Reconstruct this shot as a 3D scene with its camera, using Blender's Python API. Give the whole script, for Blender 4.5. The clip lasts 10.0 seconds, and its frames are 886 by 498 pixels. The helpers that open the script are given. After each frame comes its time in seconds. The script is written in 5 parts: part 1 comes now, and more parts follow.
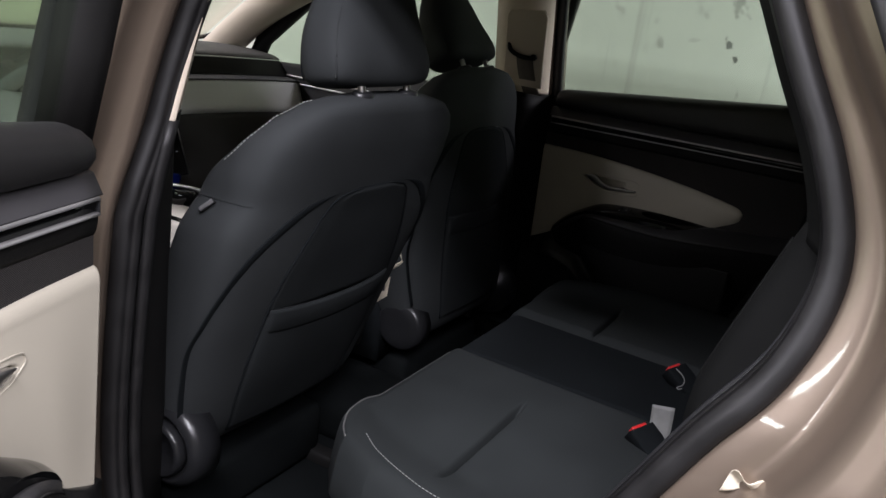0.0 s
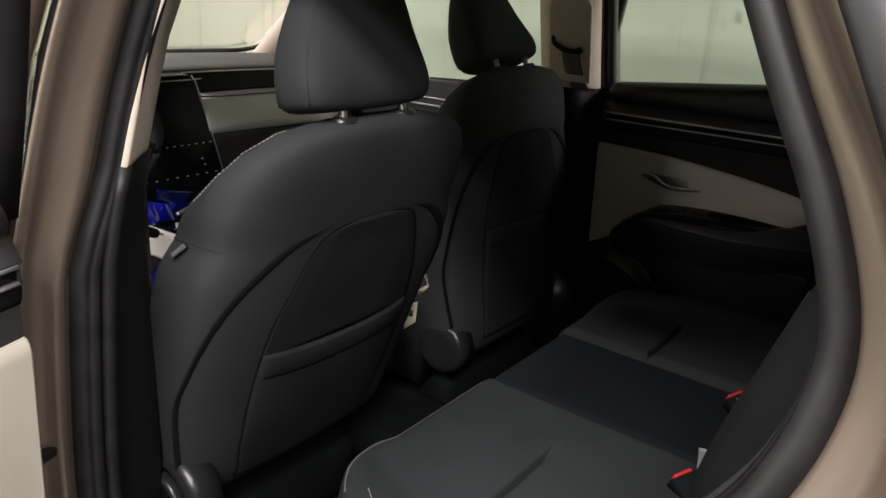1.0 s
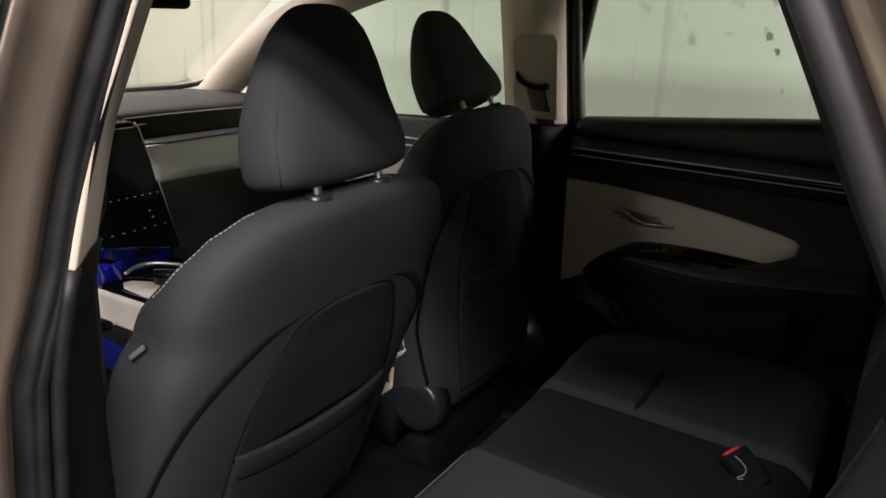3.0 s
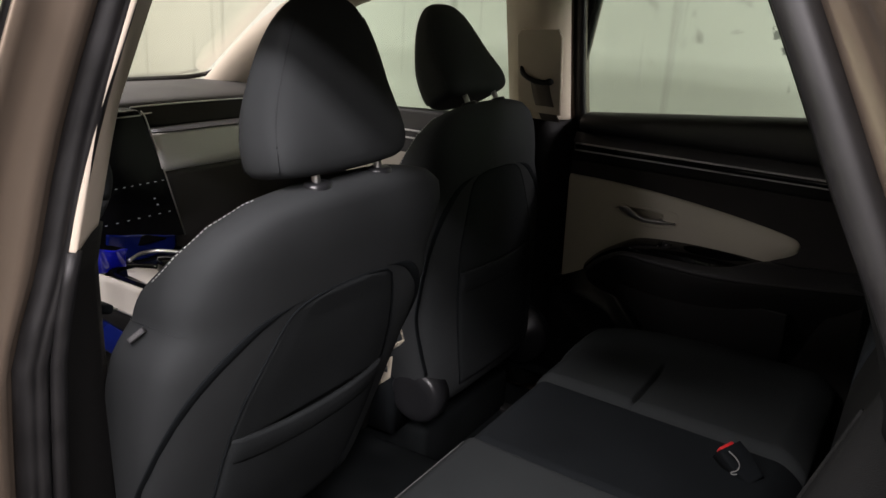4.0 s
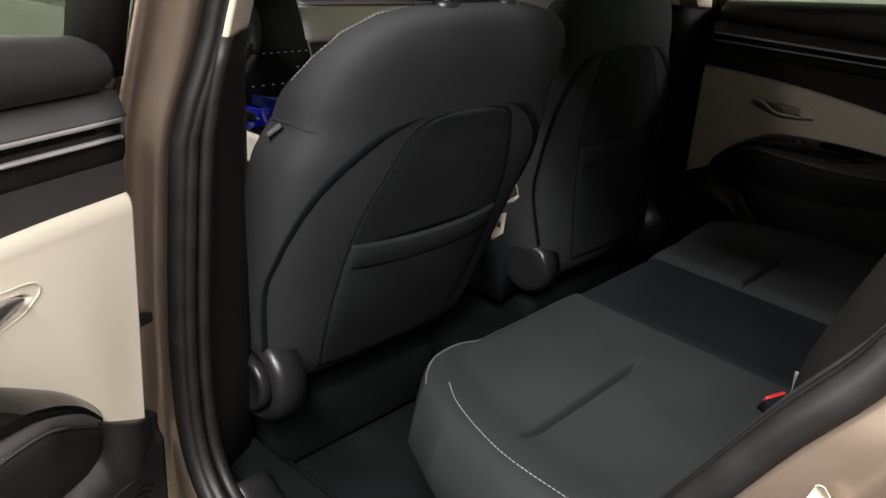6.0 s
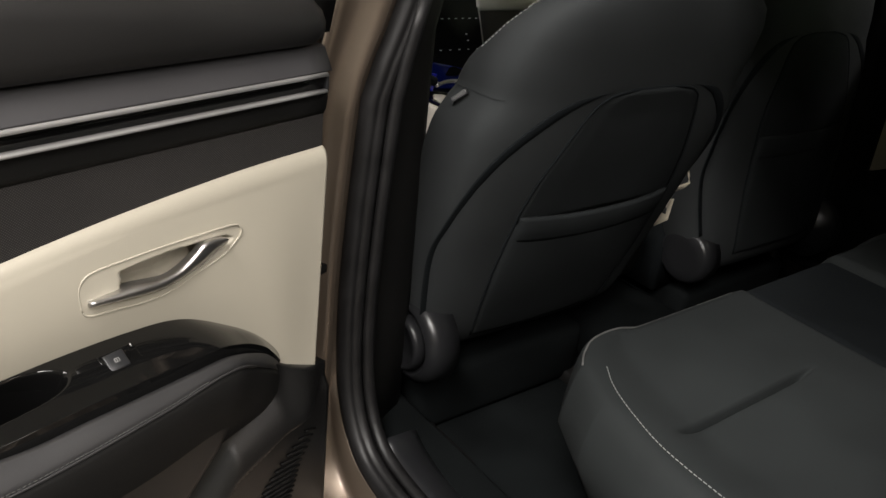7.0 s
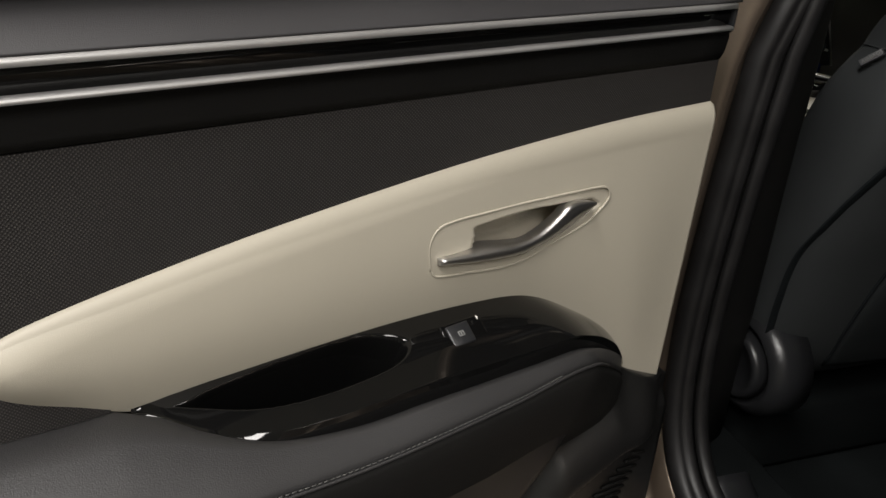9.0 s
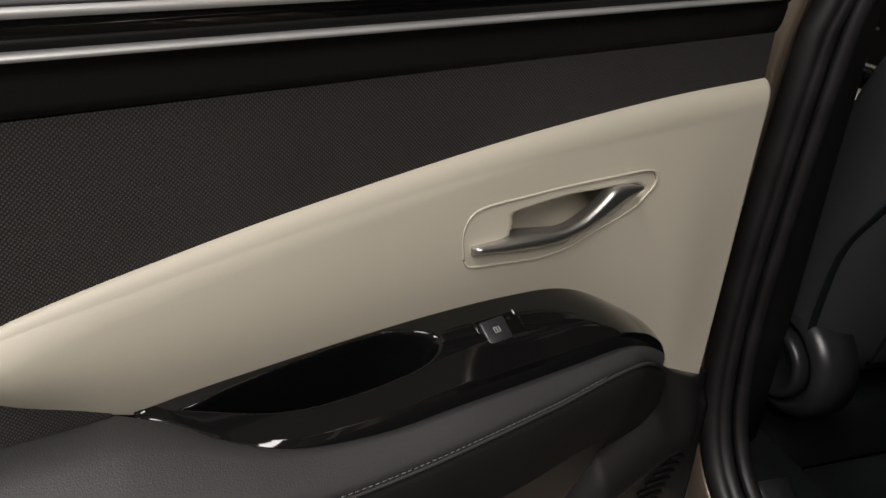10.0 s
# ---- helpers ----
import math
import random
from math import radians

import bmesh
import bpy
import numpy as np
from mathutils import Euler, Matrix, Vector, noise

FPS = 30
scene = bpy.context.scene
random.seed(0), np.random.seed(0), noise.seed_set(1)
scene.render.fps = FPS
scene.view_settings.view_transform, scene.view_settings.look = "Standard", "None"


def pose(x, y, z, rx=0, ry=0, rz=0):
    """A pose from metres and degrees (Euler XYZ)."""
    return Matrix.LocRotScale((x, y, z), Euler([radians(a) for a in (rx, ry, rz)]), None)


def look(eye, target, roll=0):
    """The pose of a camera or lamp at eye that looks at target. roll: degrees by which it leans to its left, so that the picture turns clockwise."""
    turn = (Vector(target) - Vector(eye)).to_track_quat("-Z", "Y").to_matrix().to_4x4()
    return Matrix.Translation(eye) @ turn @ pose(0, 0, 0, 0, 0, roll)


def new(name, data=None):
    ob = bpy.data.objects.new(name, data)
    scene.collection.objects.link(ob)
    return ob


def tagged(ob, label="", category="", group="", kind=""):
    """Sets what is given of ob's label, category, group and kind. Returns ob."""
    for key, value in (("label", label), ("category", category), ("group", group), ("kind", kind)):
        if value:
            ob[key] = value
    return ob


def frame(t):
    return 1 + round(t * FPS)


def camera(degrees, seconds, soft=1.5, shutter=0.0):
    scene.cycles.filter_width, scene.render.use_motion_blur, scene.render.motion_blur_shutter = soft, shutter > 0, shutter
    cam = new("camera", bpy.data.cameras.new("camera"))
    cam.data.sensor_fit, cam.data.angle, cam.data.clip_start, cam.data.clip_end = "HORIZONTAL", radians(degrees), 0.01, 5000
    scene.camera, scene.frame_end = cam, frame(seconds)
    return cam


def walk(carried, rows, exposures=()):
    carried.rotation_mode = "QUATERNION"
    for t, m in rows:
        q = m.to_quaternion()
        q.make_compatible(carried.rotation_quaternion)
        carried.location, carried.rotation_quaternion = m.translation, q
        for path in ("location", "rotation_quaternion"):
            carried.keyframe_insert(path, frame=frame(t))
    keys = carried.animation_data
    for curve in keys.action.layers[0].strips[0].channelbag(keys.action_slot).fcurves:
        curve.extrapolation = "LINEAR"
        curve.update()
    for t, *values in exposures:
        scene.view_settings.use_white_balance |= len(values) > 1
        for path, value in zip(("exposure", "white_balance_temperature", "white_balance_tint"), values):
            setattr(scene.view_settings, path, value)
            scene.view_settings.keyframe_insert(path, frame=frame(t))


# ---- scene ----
cam = camera(58.6, 10.0)
PATH = [
    (0, (-1.474, -0.865, 1.339), (0.231, 0.012, 0.768), 8.1),
    (0.2, (-1.403, -0.875, 1.335), (0.292, 0.013, 0.754), 6.5),
    (0.4, (-1.351, -0.890, 1.328), (0.313, 0.048, 0.736), 5.1),
    (0.5, (-1.34, -0.907, 1.333), (0.301, 0.065, 0.73), 5.2),
    (0.7, (-1.295, -0.895, 1.353), (0.308, 0.125, 0.731), 4.4),
    (1, (-1.273, -0.917, 1.386), (0.283, 0.17, 0.755), 3.6),
    (1.5, (-1.235, -0.861, 1.42), (0.323, 0.222, 0.786), 1.7),
    (2, (-1.22, -0.818, 1.426), (0.373, 0.219, 0.806), 1.1),
    (2.5, (-1.206, -0.801, 1.434), (0.417, 0.193, 0.82), 1.9),
    (3.8, (-1.209, -0.806, 1.451), (0.428, 0.18, 0.861), 3.0),
    (4, (-1.21, -0.82, 1.441), (0.414, 0.173, 0.828), 3.3),
    (4.5, (-1.217, -0.839, 1.393), (0.374, 0.151, 0.694), 3.3),
    (5, (-1.233, -0.861, 1.362), (0.315, 0.161, 0.615), 3.5),
    (5.2, (-1.238, -0.87, 1.351), (0.291, 0.171, 0.591), 3.7),
    (6.3, (-1.294, -0.917, 1.303), (0.024, 0.361, 0.51), 5.4),
    (6.5, (-1.3, -0.899, 1.309), (-0.035, 0.41, 0.481), 6.0),
    (7, (-1.318, -0.865, 1.297), (-0.175, 0.533, 0.436), 6.5),
    (7.5, (-1.323, -0.84, 1.278), (-0.31, 0.633, 0.383), 6.6),
    (8, (-1.333, -0.808, 1.261), (-0.454, 0.733, 0.337), 5.9),
    (8.5, (-1.338, -0.758, 1.223), (-0.62, 0.874, 0.317), 3.9),
    (9, (-1.345, -0.704, 1.188), (-0.753, 0.99, 0.306), 3.5),
    (9.5, (-1.345, -0.676, 1.168), (-0.789, 1.029, 0.283), 3.4),
    (10, (-1.344, -0.658, 1.161), (-0.782, 1.039, 0.263), 3.3),
]
walk(cam, [(t, look(eye, target, roll)) for t, eye, target, roll in PATH],
     exposures=[(0, -0.36, 6000, 20), (0.5, -0.32, 6200, 19), (1, -0.16, 6450, 18), (2.5, -0.10, 6450, 19), (4.4, -0.05, 6450, 21), (5.0, 0.20, 6500, 19), (6.5, -0.08, 6600, 14), (7.0, -0.48, 6650, 12), (7.5, -0.68, 6650, 12), (8.5, -0.93, 6600, 11), (9.0, -1.05, 6600, 11), (10, -1.15, 6600, 13)])

# ---- light ----
world = bpy.data.worlds.new("garage_air")
scene.world = world
world.use_nodes = True
world.node_tree.nodes["Background"].inputs[0].default_value = (0.9, 0.95, 0.85, 1)
world.node_tree.nodes["Background"].inputs[1].default_value = 0.02


def tube_lamp(name, at, size, power, colour=(1.0, 0.975, 0.94), spread=180):
    """An unseen fluorescent ceiling lamp of the garage, its place assumed."""
    data = bpy.data.lights.new(name, "AREA")
    data.shape, data.size, data.size_y = "RECTANGLE", size[0], size[1]
    data.energy, data.color, data.spread = power, colour, radians(spread)
    ob = new(name, data)
    ob.matrix_world = pose(*at)
    return ob


tube_lamp("unseen_ceiling_tube", (-1.05, -2.7, 2.62), (0.25, 2.0), 90)
tube_lamp("unseen_ceiling_tube", (-1.95, -0.92, 2.62), (0.25, 1.3), 120)
# added to brighten the driver seat's rear face
tube_lamp("unseen_ceiling_tube", (-2.4, -1.9, 2.62), (0.25, 1.0), 78)
# added to reach the console through the driver's window
tube_lamp("unseen_ceiling_tube", (-2.3, 0.6, 2.62), (0.25, 1.0), 88)
tube_lamp("unseen_ceiling_tube", (-0.2, 2.6, 2.62), (2.4, 0.25), 98)
# added out of view to light the east wall evenly
tube_lamp("unseen_ceiling_tube", (1.1, -2.5, 2.62), (1.4, 0.25), 165)
tube_lamp("unseen_ceiling_tube", (-4.6, 2.7, 2.62), (2.4, 0.25), 190)


# ---- materials ----
def material(name, colour, rough=0.5, metal=0.0, grain=0.0, grain_scale=400.0, wear=0.0, wear_scale=6.0,
             coat=0.0, spec=0.5, sheen=0.0, weave=0.0, weave_pitch=0.003):
    """A procedural surface: base colour varied by broad wear and fine grain, with a fine bump."""
    m = bpy.data.materials.new(name)
    m.use_nodes = True
    n, l = m.node_tree.nodes, m.node_tree.links
    b = n["Principled BSDF"]
    b.inputs["Roughness"].default_value = rough
    b.inputs["Metallic"].default_value = metal
    b.inputs["Coat Weight"].default_value = coat
    b.inputs["Coat Roughness"].default_value = 0.04
    b.inputs["Specular IOR Level"].default_value = spec
    b.inputs["Sheen Weight"].default_value = sheen
    tc = n.new("ShaderNodeTexCoord")
    base = n.new("ShaderNodeRGB")
    base.outputs[0].default_value = (*colour, 1)
    out = base.outputs[0]
    if wear:
        big = n.new("ShaderNodeTexNoise")
        big.inputs["Scale"].default_value, big.inputs["Detail"].default_value = wear_scale, 5
        l.new(tc.outputs["Object"], big.inputs["Vector"])
        ramp = n.new("ShaderNodeMapRange")
        ramp.inputs[1].default_value, ramp.inputs[2].default_value = 0.3, 0.7
        ramp.inputs[3].default_value, ramp.inputs[4].default_value = 1 - wear, 1 + wear
        l.new(big.outputs[0], ramp.inputs[0])
        mul = n.new("ShaderNodeMixRGB")
        mul.blend_type, mul.inputs[0].default_value = "MULTIPLY", 1
        l.new(out, mul.inputs[1]), l.new(ramp.outputs[0], mul.inputs[2])
        out = mul.outputs[0]
        rr = n.new("ShaderNodeMapRange")
        rr.inputs[1].default_value, rr.inputs[2].default_value = 0.25, 0.75
        rr.inputs[3].default_value, rr.inputs[4].default_value = max(0.02, rough - 0.1 * rough), min(1, rough + 0.15 * rough)
        l.new(big.outputs[0], rr.inputs[0]), l.new(rr.outputs[0], b.inputs["Roughness"])
    height = None
    if grain:
        fine = n.new("ShaderNodeTexNoise")
        fine.inputs["Scale"].default_value, fine.inputs["Detail"].default_value = grain_scale, 3
        l.new(tc.outputs["Object"], fine.inputs["Vector"])
        height = fine.outputs[0]
    if weave:
        sep = n.new("ShaderNodeSeparateXYZ")
        l.new(tc.outputs["Object"], sep.inputs[0])
        waves = []
        for axis in (1, 2):
            k = n.new("ShaderNodeMath")
            k.operation, k.inputs[1].default_value = "MULTIPLY", 2 * math.pi / weave_pitch
            l.new(sep.outputs[axis], k.inputs[0])
            s = n.new("ShaderNodeMath")
            s.operation = "SINE"
            l.new(k.outputs[0], s.inputs[0])
            waves.append(s.outputs[0])
        p = n.new("ShaderNodeMath")
        p.operation = "MULTIPLY"
        l.new(waves[0], p.inputs[0]), l.new(waves[1], p.inputs[1])
        dots = n.new("ShaderNodeMapRange")
        dots.inputs[1].default_value, dots.inputs[2].default_value = 0.1, 0.9
        dots.inputs[3].default_value, dots.inputs[4].default_value = 0.65, 1 + weave
        l.new(p.outputs[0], dots.inputs[0])
        mul = n.new("ShaderNodeMixRGB")
        mul.blend_type, mul.inputs[0].default_value = "MULTIPLY", 1
        l.new(out, mul.inputs[1]), l.new(dots.outputs[0], mul.inputs[2])
        out, height = mul.outputs[0], p.outputs[0]
    l.new(out, b.inputs["Base Color"])
    if height is not None:
        bump = n.new("ShaderNodeBump")
        bump.inputs["Strength"].default_value = grain or 0.4
        bump.inputs["Distance"].default_value = 0.0008
        l.new(height, bump.inputs["Height"]), l.new(bump.outputs[0], b.inputs["Normal"])
    return m


def glass_material(name, tint):
    m = bpy.data.materials.new(name)
    m.use_nodes = True
    n, l = m.node_tree.nodes, m.node_tree.links
    n.clear()
    out, mix = n.new("ShaderNodeOutputMaterial"), n.new("ShaderNodeMixShader")
    clear, shine, face = n.new("ShaderNodeBsdfTransparent"), n.new("ShaderNodeBsdfGlossy"), n.new("ShaderNodeLayerWeight")
    power, fres = n.new("ShaderNodeMath"), n.new("ShaderNodeMapRange")
    power.operation, power.inputs[1].default_value = "POWER", 4.0
    fres.inputs[3].default_value, fres.inputs[4].default_value = 0.025, 0.6
    l.new(face.outputs["Facing"], power.inputs[0]), l.new(power.outputs[0], fres.inputs[0])
    clear.inputs[0].default_value = (*tint, 1)
    shine.inputs["Roughness"].default_value = 0.02
    l.new(fres.outputs[0], mix.inputs[0]), l.new(clear.outputs[0], mix.inputs[1])
    l.new(shine.outputs[0], mix.inputs[2]), l.new(mix.outputs[0], out.inputs[0])
    return m


def glow_material(name, colour, strength):
    m = bpy.data.materials.new(name)
    m.use_nodes = True
    b = m.node_tree.nodes["Principled BSDF"]
    b.inputs["Base Color"].default_value = (*[c * 0.5 for c in colour], 1)
    b.inputs["Emission Color"].default_value = (*colour, 1)
    b.inputs["Emission Strength"].default_value = strength
    return m


def wall_material(name, colour, seed, spots=(), drip=0.45):
    """Painted concrete with drips running down, blotches and flaked spots."""
    m = material(name, colour, 0.85, 0, 0.3, 60, 0.06, 1.3)
    n, l = m.node_tree.nodes, m.node_tree.links
    b = n["Principled BSDF"]
    src = b.inputs["Base Color"].links[0].from_socket
    tc = n.new("ShaderNodeTexCoord")

    def stain(scale, size, low, high, colour2, detail=6):
        nonlocal src
        mp = n.new("ShaderNodeMapping")
        mp.inputs["Scale"].default_value = scale
        mp.inputs["Location"].default_value = (seed, seed * 0.7, seed * 0.3)
        l.new(tc.outputs["Object"], mp.inputs["Vector"])
        nz = n.new("ShaderNodeTexNoise")
        nz.inputs["Scale"].default_value, nz.inputs["Detail"].default_value = size, detail
        l.new(mp.outputs[0], nz.inputs["Vector"])
        rg = n.new("ShaderNodeMapRange")
        rg.inputs[1].default_value, rg.inputs[2].default_value = low, high
        l.new(nz.outputs[0], rg.inputs[0])
        mx = n.new("ShaderNodeMixRGB")
        l.new(rg.outputs[0], mx.inputs[0]), l.new(src, mx.inputs[1])
        mx.inputs[2].default_value = (*colour2, 1)
        src = mx.outputs[0]

    def spot(at, size, strength, colour2):
        """A flaked patch with a ragged outline."""
        nonlocal src
        df = n.new("ShaderNodeVectorMath")
        df.operation = "SUBTRACT"
        l.new(tc.outputs["Object"], df.inputs[0])
        df.inputs[1].default_value = at
        sc = n.new("ShaderNodeVectorMath")
        sc.operation = "DIVIDE"
        l.new(df.outputs[0], sc.inputs[0])
        sc.inputs[1].default_value = size
        ln = n.new("ShaderNodeVectorMath")
        ln.operation = "LENGTH"
        l.new(sc.outputs[0], ln.inputs[0])
        nz = n.new("ShaderNodeTexNoise")
        nz.inputs["Scale"].default_value, nz.inputs["Detail"].default_value = 30, 9
        nz.inputs["Roughness"].default_value = 0.7
        l.new(tc.outputs["Object"], nz.inputs["Vector"])
        ad = n.new("ShaderNodeMath")
        ad.operation = "MULTIPLY_ADD"
        l.new(nz.outputs[0], ad.inputs[0])
        ad.inputs[1].default_value = 4.0
        l.new(ln.outputs["Value"], ad.inputs[2])
        rg = n.new("ShaderNodeMapRange")
        rg.inputs[1].default_value, rg.inputs[2].default_value = 2.55, 2.2
        rg.inputs[3].default_value, rg.inputs[4].default_value = 0.0, strength
        l.new(ad.outputs[0], rg.inputs[0])
        mx = n.new("ShaderNodeMixRGB")
        l.new(rg.outputs[0], mx.inputs[0]), l.new(src, mx.inputs[1])
        mx.inputs[2].default_value = (*colour2, 1)
        src = mx.outputs[0]

    for at, size, strength, dark in spots:
        spot(at, size, strength, [c * dark for c in colour])
    stain((9, 9, 0.35), 1.6, 0.60, 0.78, [c * 0.66 for c in colour])
    stain((1, 1, 1), 7.0, 0.66, 0.76, [c * 0.6 for c in colour], 8)
    stain((38, 38, 1.2), 1.2, 0.64, 0.70, [c * drip for c in colour])
    l.new(src, b.inputs["Base Color"])
    return m


PAINT = material("taupe_metallic_paint", (0.182, 0.143, 0.110), 0.34, 0.60, 0.04, 2500, 0.05, 3, coat=0.4)
RUBBER = material("black_rubber_seal", (0.0098, 0.0095, 0.0098), 0.46, 0, 0.10, 1500, 0.25, 30, spec=0.40)
PLASTIC = material("black_grained_plastic", (0.011, 0.0108, 0.0105), 0.6, 0, 0.35, 1400, 0.12, 7, spec=0.14)
SOFT = material("black_soft_touch", (0.0125, 0.0122, 0.012), 0.45, 0, 0.25, 1700, 0.1, 7)
LEATHER = material("charcoal_leatherette", (0.0280, 0.0308, 0.0320), 0.80, 0, 0.5, 1100, 0.13, 6, spec=0.22)
HIDE = material("black_leatherette", (0.0245, 0.0240, 0.0245), 0.50, 0, 0.35, 1100, 0.1, 6, spec=0.4)
LEDGE = material("slate_soft_touch", (0.040, 0.0388, 0.041), 0.5, 0, 0.2, 1700, 0.06, 7)
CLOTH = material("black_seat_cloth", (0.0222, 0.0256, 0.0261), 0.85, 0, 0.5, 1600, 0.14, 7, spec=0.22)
COVER = material("charcoal_back_fabric", (0.0165, 0.0186, 0.0194), 0.85, 0, 0.45, 1500, 0.18, 8, spec=0.12)
POCKET = material("charcoal_pocket_fabric", (0.0180, 0.0203, 0.0212), 0.85, 0, 0.45, 1500, 0.16, 8, spec=0.12)
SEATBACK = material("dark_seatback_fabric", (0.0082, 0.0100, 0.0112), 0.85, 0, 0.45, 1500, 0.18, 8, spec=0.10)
# near-black stand-in for shade on the near backrest and rear pillar trim
SHADE_BOLSTER = material("shade_black_vinyl", (0.0055, 0.0058, 0.0056), 0.7, 0, 0.4, 1100, 0.2, 8, spec=0.12)
PAPER = material("pale_paper", (0.70, 0.63, 0.50), 0.8, 0, 0.2, 900, 0.1, 40)
WEAVE = material("dark_woven_fabric", (0.0360, 0.0338, 0.0326), 0.9, 0, 0.3, 900, 0.12, 6, spec=0.08, weave=0.75, weave_pitch=0.0024)
BEIGE = material("cream_vinyl", (0.43, 0.397, 0.325), 0.5, 0, 0.18, 1500, 0.03, 4)
TAN = material("light_tan_trim", (0.60, 0.52, 0.42), 0.6, 0, 0.2, 1500, 0.04, 5)
PIANO = material("piano_black", (0.004, 0.004, 0.004), 0.05, 0, 0, 1, 0, 1, spec=0.4)
CHROME = material("satin_chrome", (0.64, 0.63, 0.62), 0.36, 1.0, 0.04, 2500, 0.05, 9)
SATIN = material("satin_silver_strip", (0.48, 0.475, 0.47), 0.42, 0.7, 0.03, 2500, 0.05, 9)
SATIN_BLACK = material("satin_black_door_plastic", (0.0085, 0.0083, 0.0082), 0.31, 0, 0.22, 1500, 0.1, 8, spec=0.5)
CARPET = material("black_carpet", (0.0078, 0.0092, 0.0096), 0.95, 0, 0.9, 900, 0.25, 9, spec=0.05)
THREAD = material("grey_thread", (0.15, 0.15, 0.145), 0.8, 0, 0.3, 3000)
DARK_THREAD = material("charcoal_thread", (0.10, 0.10, 0.097), 0.8, 0, 0.3, 3000)
PALE_THREAD = material("pale_thread", (0.30, 0.31, 0.30), 0.8, 0, 0.3, 3000)
RED = material("red_plastic", (0.62, 0.03, 0.03), 0.35, 0, 0.05, 900)
TAG = material("white_tag_cloth", (0.24, 0.242, 0.235), 0.8, 0, 0.3, 2000, 0.08, 60)
TAGGREY = material("grey_tag", (0.070, 0.070, 0.073), 0.5, 0, 0.2, 2000, 0.08, 60)
SILVER = material("pale_silver_trim", (0.90, 0.90, 0.89), 0.3, 0.0, 0.05, 900, 0.03, 5)
DASH = material("dark_grey_dash", (0.055, 0.052, 0.048), 0.6, 0, 0.4, 1200, 0.1, 6)
HUBM = material("satin_black_plastic", (0.016, 0.0165, 0.018), 0.30, 0, 0.15, 1500, 0.1, 9)
# unlit copy of the blue film, its shade put into a darker base
FILM_SHADE = material("shaded_blue_film", (0.004, 0.010, 0.10), 0.2, 0, 0.3, 30, 0.3, 9)
CREAM = material("cream_console_plastic", (0.78, 0.73, 0.64), 0.4, 0, 0.08, 1200, 0.03, 8)
# lit copy of the same film, brighter in its base colour
FILM = material("blue_film", (0.008, 0.014, 0.50), 0.15, 0, 0.3, 25, 0.75, 16, coat=0.6)
HEADLINER = material("pale_headliner", (0.48, 0.43, 0.36), 0.9, 0, 0.4, 1500, 0.04, 4)
GLASS = glass_material("green_tinted_glass", (0.80, 0.86, 0.80))
SCREENGLASS = glass_material("clear_windscreen_glass", (0.93, 0.93, 0.88))
WALL = wall_material("painted_concrete", (0.76, 0.755, 0.62), 3.1)
EAST = wall_material("flaked_painted_concrete", (0.62, 0.64, 0.565), 5.7, [
    ((1.95, -0.256, 1.37), (0.3, 0.030, 0.045), 0.85, 0.22), ((1.95, -0.292, 1.32), (0.3, 0.026, 0.034), 0.9, 0.18), ((1.95, -0.320, 1.29), (0.3, 0.030, 0.016), 0.7, 0.3),
    ((1.95, -0.13, 1.367), (0.3, 0.05, 0.022), 0.35, 0.5), ((1.95, 0.082, 1.30), (0.3, 0.05, 0.045), 0.28, 0.6), ((1.95, 0.021, 1.172), (0.3, 0.016, 0.012), 0.4, 0.5),
    ((1.95, -0.33, 1.175), (0.3, 0.012, 0.045), 0.45, 0.5), ((1.95, 0.262, 1.241), (0.3, 0.016, 0.014), 0.35, 0.5), ((1.95, -0.27, 1.53), (0.3, 0.06, 0.09), 0.6, 0.4)], 0.88)
FLOORM = material("grey_concrete_floor", (0.085, 0.083, 0.078), 0.6, 0, 0.4, 40, 0.2, 1.5)
CEIL = material("white_ceiling", (0.6, 0.6, 0.56), 0.9, 0, 0.3, 30, 0.05, 1)
ICON = glow_material("white_icon", (0.8, 0.85, 0.9), 0.10)
SCREEN = material("matt_screen_glass", (0.005, 0.005, 0.006), 0.2, 0, 0, 1, 0, 1, spec=0.1)
BELT = material("belt_webbing", (0.13, 0.112, 0.092), 0.7, 0, 0.5, 1800, 0.08, 20)


# ---- building helpers ----
def part(name, bm, mat, parent=None, label="", smooth=True):
    """Links a bmesh as one mesh object, under parent if there is one."""
    bmesh.ops.recalc_face_normals(bm, faces=bm.faces)
    me = bpy.data.meshes.new(name)
    if smooth:
        for fc in bm.faces:
            fc.smooth = True
    bm.to_mesh(me)
    bm.free()
    me.materials.append(mat)
    ob = new(name, me)
    ob.parent = parent
    if label:
        ob["label"] = label
    return ob


def sub(ob, levels=2):
    """Rounds a coarse cage."""
    md = ob.modifiers.new("round", "SUBSURF")
    md.levels = md.render_levels = levels
    return ob


def thing(name, label, category, group="", at=None, kind=""):
    ob = new(name)
    ob.empty_display_size = 0.05
    if at is not None:
        ob.matrix_world = at
    return tagged(ob, label, category, group, kind)


def loft(rings, cap=True, close=True):
    """A skin over rings of equally many points."""
    bm = bmesh.new()
    vs = [[bm.verts.new(p) for p in r] for r in rings]
    k = len(rings[0])
    for a, b in zip(vs, vs[1:]):
        for i in range(k if close else k - 1):
            j = (i + 1) % k
            bm.faces.new((a[i], a[j], b[j], b[i]))
    if cap and close:
        bm.faces.new(vs[0][::-1]), bm.faces.new(vs[-1])
    return bm


